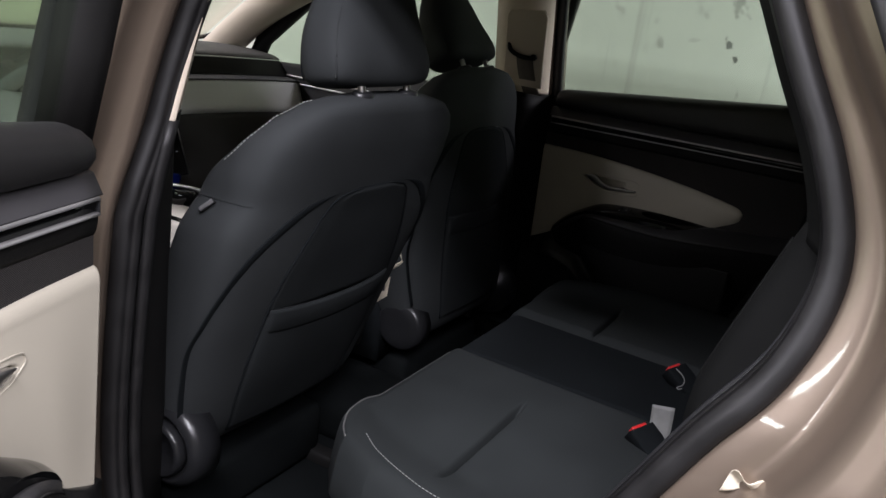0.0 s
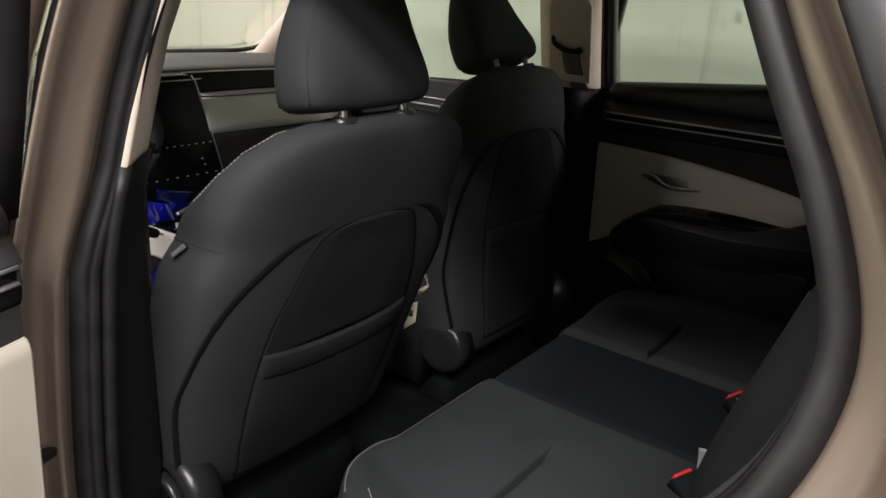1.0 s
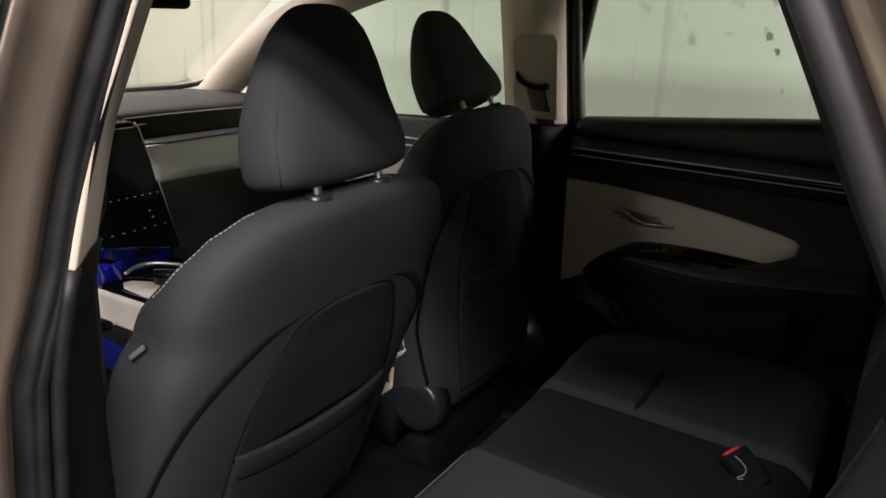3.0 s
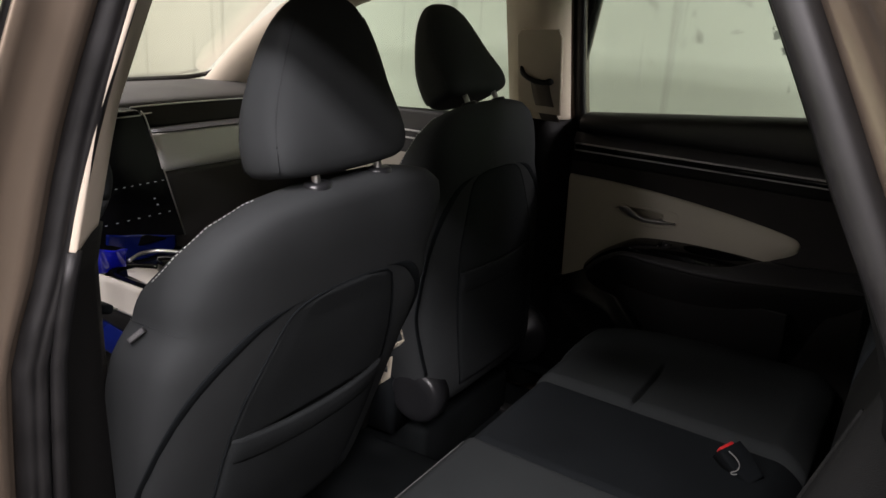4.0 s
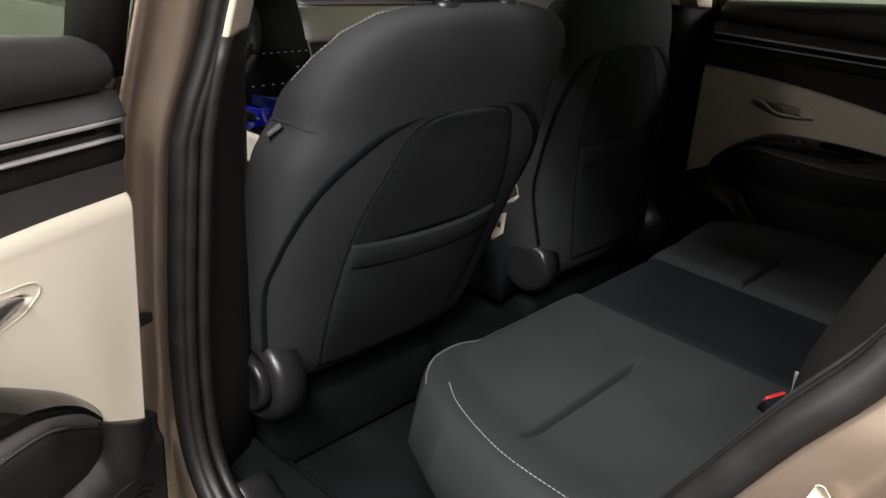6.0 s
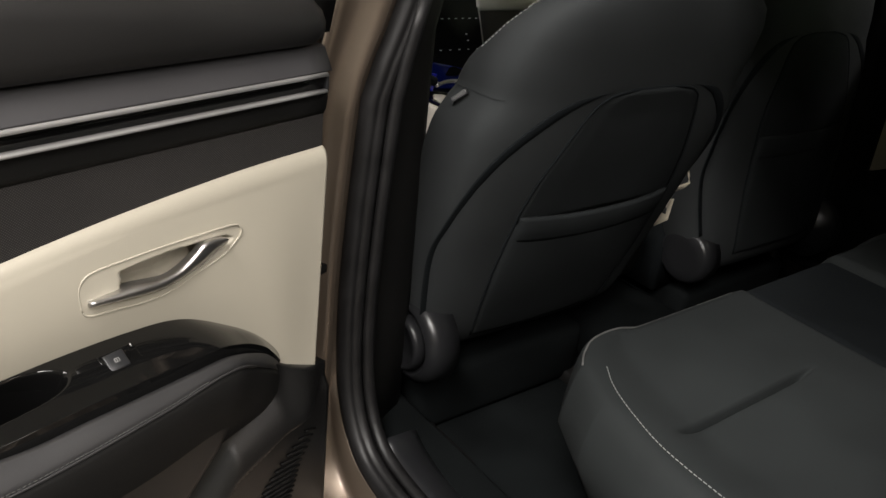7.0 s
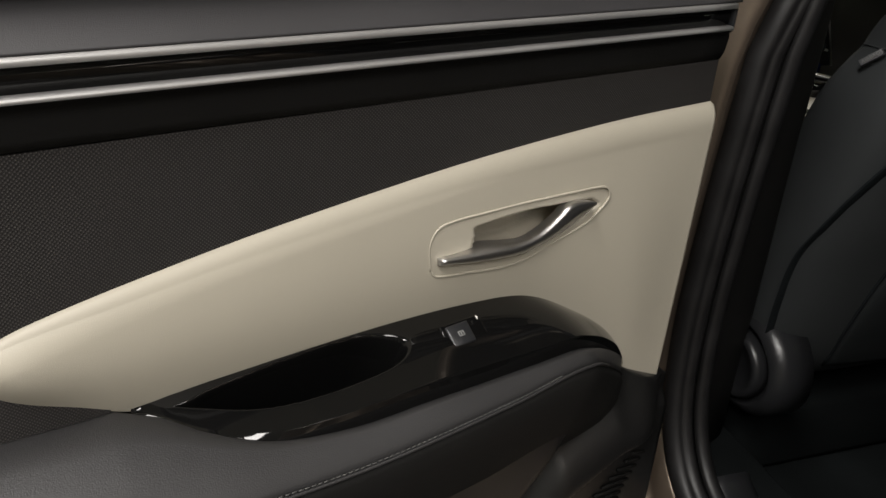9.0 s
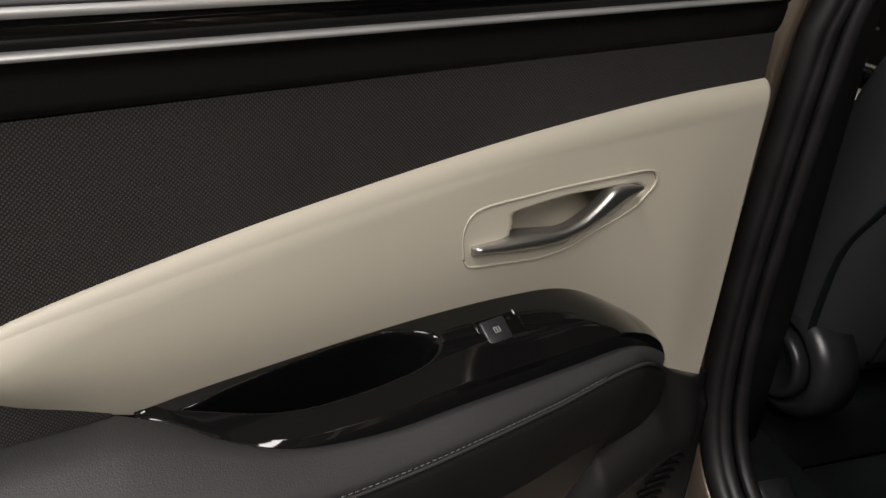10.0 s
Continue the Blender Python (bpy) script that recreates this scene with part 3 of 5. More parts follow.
def rear_door(s, at, label):
    """A rear car door with its inner lining, built as it stands when shut on side s."""
    door = thing("rear_door", label, "car door", "rear doors", at)

    def P(d, y, z):
        return Vector((s * (0.709 - d), y, z))

    def strip(name, section, mat, y0=-0.030, y1=-0.835, n=24, lab="", parent=None):
        rings = []
        for k in range(n):
            y = y0 + (y1 - y0) * k / (n - 1)
            rings.append([P(d, y, z) for d, z in (section(y) if callable(section) else section)])
        return part(name, loft(rings), mat, parent or door, lab)

    shell = [(-0.004, 1.150), (-0.002, 0.47), (-0.02, 0.43), (-0.48, 0.43), (-0.56, 0.50), (-0.66, 0.68), (-0.77, 0.89), (-0.85, 1.02), (-0.885, 1.10), (-0.89, 1.165)]
    part("door_shell", slab(shell, lambda y, z, w: P(-0.036 - w, y, z), 0.17, 0.02, 3), PAINT, door, "taupe metallic door shell")
    lining = [(-0.020, 1.12), (-0.010, 0.75), (-0.006, 0.47), (-0.02, 0.44), (-0.47, 0.45), (-0.54, 0.52), (-0.64, 0.70), (-0.75, 0.90), (-0.83, 1.03), (-0.855, 1.13)]
    part("lining_base", slab(lining, lambda y, z, w: P(-0.040 + w, y, z), 0.022, 0.004), PLASTIC, door)
    part("check_arm", box(P(-0.075, 0.035, 0.80), (0.02, 0.09, 0.014), 0.003), PLASTIC, door, "black check arm by the hinge")
    for hz in (0.62, 1.00):
        part("hinge", join(tube([P(-0.165, 0.045, hz - 0.035), P(-0.165, 0.045, hz + 0.035)], 0.013, 8), box(P(-0.15, 0.015, hz), (0.03, 0.06, 0.05), 0.005)), PAINT, door)

    # window frame and pane
    def F(y, z, d=0.0):
        return Vector((s * (0.775 - d - lean(z)), y, z))
    bar = [(-0.022, -0.026), (0.022, -0.026), (0.024, 0.010), (0.012, 0.026), (-0.012, 0.026), (-0.024, 0.010)]
    part("window_frame", join(sweep([F(0.004, 1.13), F(0.002, 1.25), F(-0.006 if s < 0 else 0.003, 1.40), F(-0.020 if s < 0 else 0.004, 1.53)], bar, (1, 0, 0)),
                              sweep([F(-0.030, 1.53), F(-0.2, 1.545), F(-0.45, 1.55), F(-0.66, 1.52)], bar, (1, 0, 0)),
                              sweep([F(-0.66, 1.52), F(-0.73, 1.40), F(-0.80, 1.27), F(-0.835, 1.20), F(-0.84, 1.14)], bar, (1, 0, 0))), PLASTIC, door, "black window frame")
    pane = part("window_pane", slab([(-0.015, 1.10), (-0.84, 1.10), (-0.835, 1.20), (-0.80, 1.27), (-0.73, 1.40), (-0.66, 1.52), (-0.45, 1.55), (-0.030, 1.53)],
                                    lambda y, z, w: F(y, z, -0.004 + w), 0.004, 0), GLASS, door, "green-tinted window pane", False)
    pane.visible_shadow = False

    # lining from the window down
    def pad(y):
        zt = 1.174 + 0.095 * max(0, -y - 0.05)
        return [(-0.06, zt - 0.03), (-0.050, zt - 0.006), (-0.02, zt + 0.002), (0.004, zt - 0.002), (0.020, zt - 0.012), (0.026, zt - 0.026), (0.026, 1.140), (0.020, 1.128), (0.006, 1.1235), (-0.02, 1.1235)]
    sub(strip("upper_pad", pad, SOFT, -0.036, -0.84, 20, "black soft-touch window ledge pad"), 1)
    strip("ledge", [(-0.02, 1.1230), (0.004, 1.1230), (0.008, 1.1215), (0.019, 1.1000), (0.020, 1.0985), (-0.02, 1.0985)], LEDGE, -0.034, lab="slate-grey soft ledge")
    strip("chrome_line", [(0.010, 1.0985), (0.0175, 1.0985), (0.0203, 1.0982), (0.0210, 1.0970), (0.0222, 1.0942), (0.0185, 1.0932), (0.010, 1.0932)], SATIN, -0.041, lab="thin satin silver line")
    strip("gloss_strip", [(-0.01, 1.0932), (0.0150, 1.0932), (0.0165, 1.088), (0.0150, 1.0800), (-0.01, 1.0800)], PIANO, -0.041, lab="piano-black strip")
    strip("chrome_line", [(0.008, 1.0800), (0.0180, 1.0800), (0.0206, 1.0797), (0.0213, 1.0788), (0.0220, 1.0770), (0.018, 1.0768), (0.008, 1.0768)], SATIN, -0.041, lab="thin satin silver line")
    part("strip_end", box(P(0.012, -0.0395, 1.0865), (0.016, 0.003, 0.019), 0.001), HUBM, door)
    strip("middle_pad", [(-0.01, 1.0768), (0.0125, 1.0768), (0.0130, 1.0735), (0.0112, 1.0720), (0.0118, 1.068), (0.0100, 1.056), (0.0070, 1.0498), (-0.01, 1.0495)], PLASTIC, -0.031)
    fab = [(-0.030, 1.0495), (-0.30, 1.0495), (-0.60, 1.0485), (-0.828, 1.046), (-0.79, 0.96), (-0.75, 0.88), (-0.70, 0.80), (-0.57, 0.80), (-0.545, 0.90), (-0.50, 0.945), (-0.44, 0.965), (-0.33, 0.982), (-0.2, 0.995), (-0.030, 1.0)]
    part("fabric_insert", slab(fab, lambda y, z, w: P(-0.0165 + w, y, z), 0.023, 0.002), WEAVE, door, "dark woven fabric insert", False)

    # cream panel with the handle's cup pressed into it
    top = smooth_line([(0, y, z) for y, z in BEIGE_TOP], 160)
    low = smooth_line([(0, y, z) for y, z in BEIGE_LOW], 160)

    def cream(u, v, w):
        k = u * 159
        i = min(int(k), 158)
        a, b = top[i].lerp(top[i + 1], k - i), low[i].lerp(low[i + 1], k - i)
        p = b.lerp(a, v)
        h = (a - b).length
        edge = 1 - max(0, 1 - (1 - v) * h / 0.020) ** 2
        d = 0.006 + 0.010 * math.sqrt(max(0, edge)) + 0.006 * math.sin(math.pi * min(1, v * 1.1)) * smoothstep(0.0, 0.12, u) * (1 - smoothstep(0.75, 1.0, u))
        d -= 0.010 * (1 - v) * smoothstep(0.08, 0.3, u)
        if -0.36 < p.y < -0.12:
            ins = inside(p.y, p.z, CUP)
            d -= 0.034 * smoothstep(-0.0010, 0.0055, ins)
        return P(-0.024 if w else d, p.y, p.z)
    part("cream_panel", sheet(cream, 380, 150, 1.0), BEIGE, door, "cream vinyl door panel")

    def on_panel(y, z, lift):
        return P(0.0178 + lift, y, z)
    bez = smooth_line([on_panel(y, z, -0.0012 + 0.0028 * (1 - smoothstep(0.17, 0.26, -y))) for y, z in [(-0.3278, 0.9261), (-0.3294, 0.9457), (-0.3232, 0.9574), (-0.3099, 0.9612), (-0.280, 0.9620), (-0.2515, 0.9626), (-0.2028, 0.9630), (-0.1674, 0.9622), (-0.1575, 0.9572),
                                                             (-0.1572, 0.9492), (-0.1661, 0.9412), (-0.1787, 0.9330), (-0.212, 0.9225), (-0.2368, 0.9145), (-0.2629, 0.9128), (-0.2971, 0.9169), (-0.3212, 0.9202), (-0.3278, 0.9261)]], 110)
    part("handle_bezel", tube(bez, 0.0010, 6, (1, 0.1, 0.1)), BEIGE, door)
    # lever: a faceted bar that widens towards its pivot
    ridge = smooth_line([(0.0285, y, z) for y, z in [(-0.3225, 0.9370), (-0.3024, 0.9360), (-0.275, 0.9350), (-0.2573, 0.9343), (-0.2388, 0.9372), (-0.2268, 0.9430), (-0.2153, 0.9512), (-0.2075, 0.9570), (-0.195, 0.9580), (-0.182, 0.9562)]], 50)
    under = smooth_line([(0.0230, y, z) for y, z in [(-0.3225, 0.9305), (-0.296, 0.9268), (-0.2688, 0.9245), (-0.2467, 0.9240), (-0.2277, 0.9274), (-0.2118, 0.9319), (-0.203, 0.9350), (-0.1927, 0.9395), (-0.1840, 0.9445), (-0.1775, 0.9500)]], 50)
    behind = smooth_line([(0.0130, y, z) for y, z in [(-0.3225, 0.9350), (-0.3024, 0.9360), (-0.285, 0.9385), (-0.2598, 0.9345), (-0.2437, 0.9330), (-0.2281, 0.9375), (-0.2131, 0.9455), (-0.2040, 0.9520), (-0.192, 0.9540), (-0.181, 0.9530)]], 50)
    rings = []
    for q, (a, b, c) in enumerate(zip(ridge, under, behind)):
        out = -0.003 * (1 - smoothstep(0.0, 0.30, q / 49)) + 0.002 * smoothstep(0.82, 1.0, q / 49)
        lip = a.lerp(b, 0.22)
        rings.append([P(p.x + out + e, p.y, p.z) for p, e in [(b, -0.009), (b, 0), (b.lerp(lip, 0.5), 0.0012), (lip, 0.0010), (a, -0.0006), (a.lerp(c, 0.35), 0), (c, 0), (c.lerp(b, 0.5), -0.004)]])
    part("door_handle", loft(rings), CHROME, door, "satin chrome pull handle")

    # armrest: glossy switch panel, leather roll, under side

    def gloss_edge(y):
        z = curve(y, [-0.60, -0.535, -0.50, -0.472, -0.44, -0.405, -0.361, -0.312, -0.258, -0.223, -0.205, -0.179, -0.143, -0.118, -0.100], [0.884, 0.882, 0.873, 0.866, 0.861, 0.8575, 0.8575, 0.856, 0.854, 0.8515, 0.846, 0.832, 0.809, 0.785, 0.766])
        d = curve(y, [-0.60, -0.535, -0.50, -0.472, -0.44, -0.367, -0.265, -0.222, -0.200, -0.179, -0.143, -0.118, -0.100], [0.012, 0.014, 0.043, 0.058, 0.064, 0.067, 0.067, 0.0645, 0.059, 0.051, 0.040, 0.029, 0.018])
        return d, z

    def chamfer(y):
        return lerp(y, [-0.51, -0.40, -0.17, -0.14, -0.12, -0.100], [0.0, 0.012, 0.012, 0.0095, 0.0072, 0.0045])

    grip = [(p.y, p.z) for p in smooth_line([(0, y, v) for y, v in GRIP + GRIP[:1]], 60)[:-1]]

    def gloss(u, v, w):
        y = -0.100 - 0.437 * u
        z0 = curve(y, *ARM_TOP)
        d1, z1 = gloss_edge(y)
        dc, zc = d1 + lerp(y, [-0.50, -0.30, -0.20, -0.10], [-0.003, -0.003, 0.0012, 0.0016]), z1 + chamfer(y)
        t = min(1.0, v / 0.84)
        d = 0.010 + (dc - 0.010) * t
        z = z0 + (zc - z0) * t + 0.003 * math.sin(math.pi * t) * (1 - smoothstep(0.75, 0.97, u))
        if v > 0.84:
            d, z = d + (d1 - dc) * (v - 0.84) / 0.16, z + (z1 - zc) * (v - 0.84) / 0.16
        if w:
            return P(-0.004, y, z - 0.055)
        hole = smoothstep(-0.0015, 0.0075, inside(y, t * 0.07, grip))
        z -= 0.048 * hole
        return P(d - 0.014 * hole, y, z)
    part("switch_panel", sheet(gloss, 240, 90, 1.0), PIANO, door, "piano-black switch panel with a grip recess")
    tilt = Euler((0, -s * radians(34), 0)).to_matrix()
    sw_at, up_n = gloss((0.309 - 0.100) / 0.437, 0.44, 0), Vector((-s * math.sin(radians(34)), 0, math.cos(radians(34))))
    part("switch_well", box(sw_at - up_n * 0.001, (0.022, 0.036, 0.003), 0.0012, 2, tilt), PIANO, door)
    part("window_switch", box(sw_at + up_n * 0.0008 + tilt @ Vector((0, -0.005, 0)), (0.017, 0.019, 0.004), 0.0014, 2, tilt @ Euler((radians(5), 0, 0)).to_matrix()), HUBM, door, "window lift switch")
    part("switch_mark", join(*[box(sw_at + up_n * 0.0032 + tilt @ Vector((q * 0.0017, -0.005 + r * 0.0017, 0)), (0.0007 if q else 0.0040, 0.0046 if q else 0.0007, 0.0006), 0, 1, tilt) for q, r in ((-1, 0), (1, 0), (0, -1.2), (0, 1.2), (0, 0))]), TAG, door)
    part("switch_trim", box(sw_at + up_n * 0.0032 + tilt @ Vector((-0.008, 0.013, 0)), (0.004, 0.0016, 0.0016), 0.0007, 1, tilt), CHROME, door)

    def leather_ring(y):
        d1, z1 = gloss_edge(y)
        grow = smoothstep(0.105, 0.198, -y)
        zs_ = curve(y, [-0.80, -0.60, -0.436, -0.30, -0.218, -0.18, -0.145, -0.12, -0.102], [0.868, 0.853, 0.8405, 0.8435, 0.8455, 0.823, 0.797, 0.774, 0.756])
        ds = curve(y, [-0.80, -0.60, -0.44, -0.22, -0.18, -0.145, -0.12, -0.102], [0.045, 0.078, 0.087, 0.083, 0.068, 0.053, 0.036, 0.018])
        z1 = z1 if y > -0.537 else curve(y, *ARM_TOP)
        d1 = d1 if y > -0.537 else 0.008
        return [(-0.004, z1 - 0.02), (d1 - 0.004, z1 - 0.004), (d1 - 0.0015, z1 - 0.0010), (d1 + 0.006 * grow, z1 + 0.0030 * grow), (0.45 * d1 + 0.55 * ds, max(z1, zs_) + 0.0045 * grow), (ds - 0.004, zs_ + 0.006), (ds + 0.001, zs_ + 0.001)]
    yl = [-0.102 - 0.726 * k / 72 for k in range(73)]
    up_skin = [leather_ring(y) for y in yl]
    bm = loft([[P(d, y, z) for d, z in r] + [P(r[-1][0] - 0.02, y, r[-1][1] - 0.004)] for r, y in zip(up_skin, yl)])
    part("armrest", bm, HIDE, door, "charcoal leather armrest with a stitched seam")
    low_rings = []
    for r, y in zip(up_skin, yl):
        ds, zs_ = r[-1]
        k = smoothstep(0.088, 0.20, -y)
        low_rings.append([P(d, y, z) for d, z in [(-0.004, zs_ - 0.01), (ds - 0.001, zs_ - 0.001), (ds + 0.001, zs_ - 0.007), (ds - 0.003 * k, zs_ - 0.03), (ds - 0.012 * k, zs_ - 0.03 - 0.030 * k), (ds - 0.028 * k, zs_ - 0.035 - 0.060 * k), (max(0.010, ds - 0.046 * k), zs_ - 0.04 - 0.085 * k), (0.004, zs_ - 0.05 - 0.11 * k), (-0.004, zs_ - 0.05 - 0.11 * k)]])
    # shade below the leather roll is put in as darker plastic
    part("armrest_side", loft(low_rings), PLASTIC, door)
    part("armrest_stitching", dashes([P(leather_ring(y)[-1][0] + 0.0004, y, leather_ring(y)[-1][1] + 0.0042) for y in yl[15:64]], 0.0030, 0.0012, 0.00036), DARK_THREAD, door, "charcoal stitching")
    part("armrest_seam", tube([P(leather_ring(y)[-1][0] + 0.0002, y, leather_ring(y)[-1][1] + 0.0012) for y in yl[8:66]], 0.0013, 6), HIDE, door)

    # lower panel with the pocket's ridge and the loudspeaker grille
    def lower(u, v, w):
        y = -0.012 - 0.608 * u
        z = 0.46 + (lerp(y, [-0.62, -0.20, -0.12, -0.09, -0.045, -0.012], [0.79, 0.79, 0.780, 0.7590, 0.736, 0.722]) - 0.46) * v
        if w:
            return P(-0.006, y, z)
        ridge = lerp(y, [-0.62, -0.30, -0.229, -0.191, -0.125, -0.041, 0], [0.50, 0.55, 0.622, 0.664, 0.690, 0.694, 0.695])
        below = ridge - z
        d = 0.008 + 0.014 * smoothstep(0.0, 0.12, u) * v + 0.040 * smoothstep(-0.090, -0.012, below) * smoothstep(0.0, 0.15, u)
        d += lerp(y, [-0.62, -0.22, -0.17, -0.14, -0.12, -0.10], [0.050, 0.040, 0.030, 0.016, 0.007, 0.0]) * smoothstep(-0.050, -0.115, below)
        sunk = smoothstep(-0.010, 0.010, below) * (1 - smoothstep(0.28, 0.55, u))
        return P(d + (0.0165 - d) * sunk, y, z)
    part("lower_panel", sheet(lower, 120, 110, 1.0), SATIN_BLACK, door, "black plastic lower panel")
    bms = []
    for k in range(24):
        z = 0.640 - 0.0072 * k
        y0 = lerp(z, [0.47, 0.55, 0.60, 0.64], [-0.185, -0.150, -0.110, -0.055])
        y1 = lerp(z, [0.47, 0.60, 0.64], [-0.100, -0.062, -0.036])
        bms.append(tube([P(0.0180, y0 + (y1 - y0) * q, z - 0.006 * q) for q in (0, 0.33, 0.66, 1)], 0.0017, 6))
    part("speaker_grille", join(*bms), PLASTIC, door, "ribbed loudspeaker grille")
    return door


HINGE = Vector((-0.8771, 0.0562, 0))
swing = Matrix.Translation(HINGE) @ pose(0, 0, 0, 0, 0, -72.8) @ Matrix.Translation(-HINGE)
rear_door(-1, swing, "open rear car door with cream lining and armrest")
rear_door(1, Matrix.Identity(4), "shut rear car door with cream lining and armrest")

film_tab = thing("film_tab", "crumpled clear film tab stuck to the sill", "film")
part("tab", sheet(lambda u, v, w: (-0.807 - 0.009 * v * v - 0.003 * math.sin(8 * u + 5 * v) - w, -0.824 - 0.042 * u - 0.006 * v, 0.974 + 0.018 * u + 0.026 * v * (1 - 0.75 * u) + 0.003 * math.sin(9 * u * v + 4 * u)), 16, 10, 0.0008), PAPER, film_tab)


def front_door(s, label):
    """A shut front car door: shell, window frame, pane and a plain lining."""
    door = thing("front_door", label, "car door", "front doors")

    def F(y, z, d=0.0):
        return Vector((s * (0.79 - d - lean(z)), y, z))
    shell = [(0.010, 1.10), (0.010, 0.48), (0.035, 0.44), (1.10, 0.44), (1.18, 0.60), (1.20, 1.05)]
    part("door_shell", slab(shell, lambda y, z, w: Vector((s * (0.80 + w - (flank(z) if z > 1.04 else 0)), y, z)), 0.105, 0.012, 3), PAINT, door)
    lining = [(0.12, 1.14), (0.12, 0.50), (1.05, 0.50), (1.12, 0.9), (1.14, 1.09)]
    part("lining", slab(lining, lambda y, z, w: Vector((s * (0.72 - w), y, z)), 0.03, 0.012, 3), SOFT, door, "black door lining")
    part("chrome_line", box((s * 0.686, 0.60, 1.060), (0.006, 0.90, 0.005), 0.001), CHROME, door)
    part("chrome_line", box((s * 0.686, 0.60, 1.038), (0.006, 0.90, 0.005), 0.001), CHROME, door)
    part("cream_panel", slab([(0.14, 1.00), (0.14, 0.74), (0.60, 0.84), (0.80, 0.96), (0.70, 0.99)], lambda y, z, w: Vector((s * (0.692 - w), y, z)), 0.012, 0.006, 3), BEIGE, door)
    bar = [(-0.022, -0.026), (0.022, -0.026), (0.024, 0.010), (0.012, 0.026), (-0.012, 0.026), (-0.024, 0.010)]
    slim = [(-0.014, -0.018), (0.014, -0.018), (0.016, 0.008), (0.008, 0.018), (-0.008, 0.018), (-0.016, 0.008)]

    def edge(z, across):
        return Vector((s * (0.868 - flank(z)), across - 0.25 * max(0, z - 1.28), z))
    part("door_edge", sweep([edge(z, 0.020) for z in np.linspace(1.08, 1.53, 12)], slim, (1, 0, 0)), PAINT, door)
    part("window_frame", join(sweep([edge(z, 0.055) for z in np.linspace(1.08, 1.53, 12)], slim, (1, 0, 0)),
                              sweep([F(0.08, 1.535), F(0.35, 1.525), F(0.55, 1.49), F(0.85, 1.36), F(1.12, 1.16), F(1.16, 1.10)], bar, (1, 0, 0))), PLASTIC, door, "black window frame")
    pane = part("window_pane", slab([(0.06, 1.08), (0.06, 1.25), (0.04, 1.40), (0.02, 1.53), (0.35, 1.525), (0.55, 1.49), (0.85, 1.36), (1.12, 1.16), (1.15, 1.08)],
                                    lambda y, z, w: F(y, z, -0.004 + w), 0.004, 0), GLASS, door, "green-tinted window pane", False)
    pane.visible_shadow = False
    return door


front_door(-1, "shut taupe front car door beside the pillar")
front_door(1, "shut front car door with black lining")


# ---- front seats ----
BACK = [  # height, middle, half width, half depth of the backrest
    (0.555, 0.058, 0.215, 0.030), (0.566, 0.055, 0.240, 0.048), (0.585, 0.049, 0.250, 0.060), (0.62, 0.037, 0.255, 0.064), (0.72, 0.006, 0.264, 0.068), (0.84, -0.034, 0.273, 0.068), (0.94, -0.067, 0.281, 0.066),
    (0.985, -0.082, 0.280, 0.064), (1.012, -0.091, 0.270, 0.062), (1.034, -0.099, 0.258, 0.061), (1.08, -0.114, 0.259, 0.060), (1.13, -0.132, 0.246, 0.058), (1.163, -0.145, 0.222, 0.052), (1.186, -0.155, 0.176, 0.044), (1.1975, -0.161, 0.118, 0.032), (1.2025, -0.164, 0.080, 0.016)]
BZ = [b[0] for b in BACK]


def back_ring(z, n=36, grow=0.0):
    yc, w, dp = (lerp(z, BZ, [b[k] for b in BACK]) for k in (1, 2, 3))
    out = []
    for k in range(n):
        a = 2 * math.pi * k / n
        c, s_ = math.cos(a), math.sin(a)
        x = (w + grow) * math.copysign(abs(c) ** 0.62, c)
        y = (dp + grow) * math.copysign(abs(s_) ** 0.72, s_)
        fwd = 0.055 * smoothstep(0.55, 0.95, abs(x) / w) * smoothstep(0.55, 0.70, z) * (1 - smoothstep(1.04, 1.18, z)) if s_ > 0.05 else 0.0
        out.append((x, yc + y + fwd, z))
    return out


def back_rear(x, z, lift=0.0):
    """The point of the backrest's rear face at (x, z)."""
    yc, w, dp = (lerp(z, BZ, [b[k] for b in BACK]) for k in (1, 2, 3))
    c = min(1.0, abs(x) / w) ** (1 / 0.62)
    return Vector((x, yc - dp * max(0.0, 1 - c * c) ** 0.36 - lift, z))


def lettering(text, size, m):
    """Flat letters as a bmesh, laid at m."""
    cu = bpy.data.curves.new("letters", "FONT")
    cu.body, cu.size, cu.align_x, cu.align_y, cu.extrude = text, size, "CENTER", "CENTER", 0.0003
    ob = new("letters", cu)
    me = bpy.data.meshes.new_from_object(ob)
    bpy.data.objects.remove(ob)
    bm = bmesh.new()
    bm.from_mesh(me)
    bpy.data.meshes.remove(me)
    bm.transform(m)
    return bm


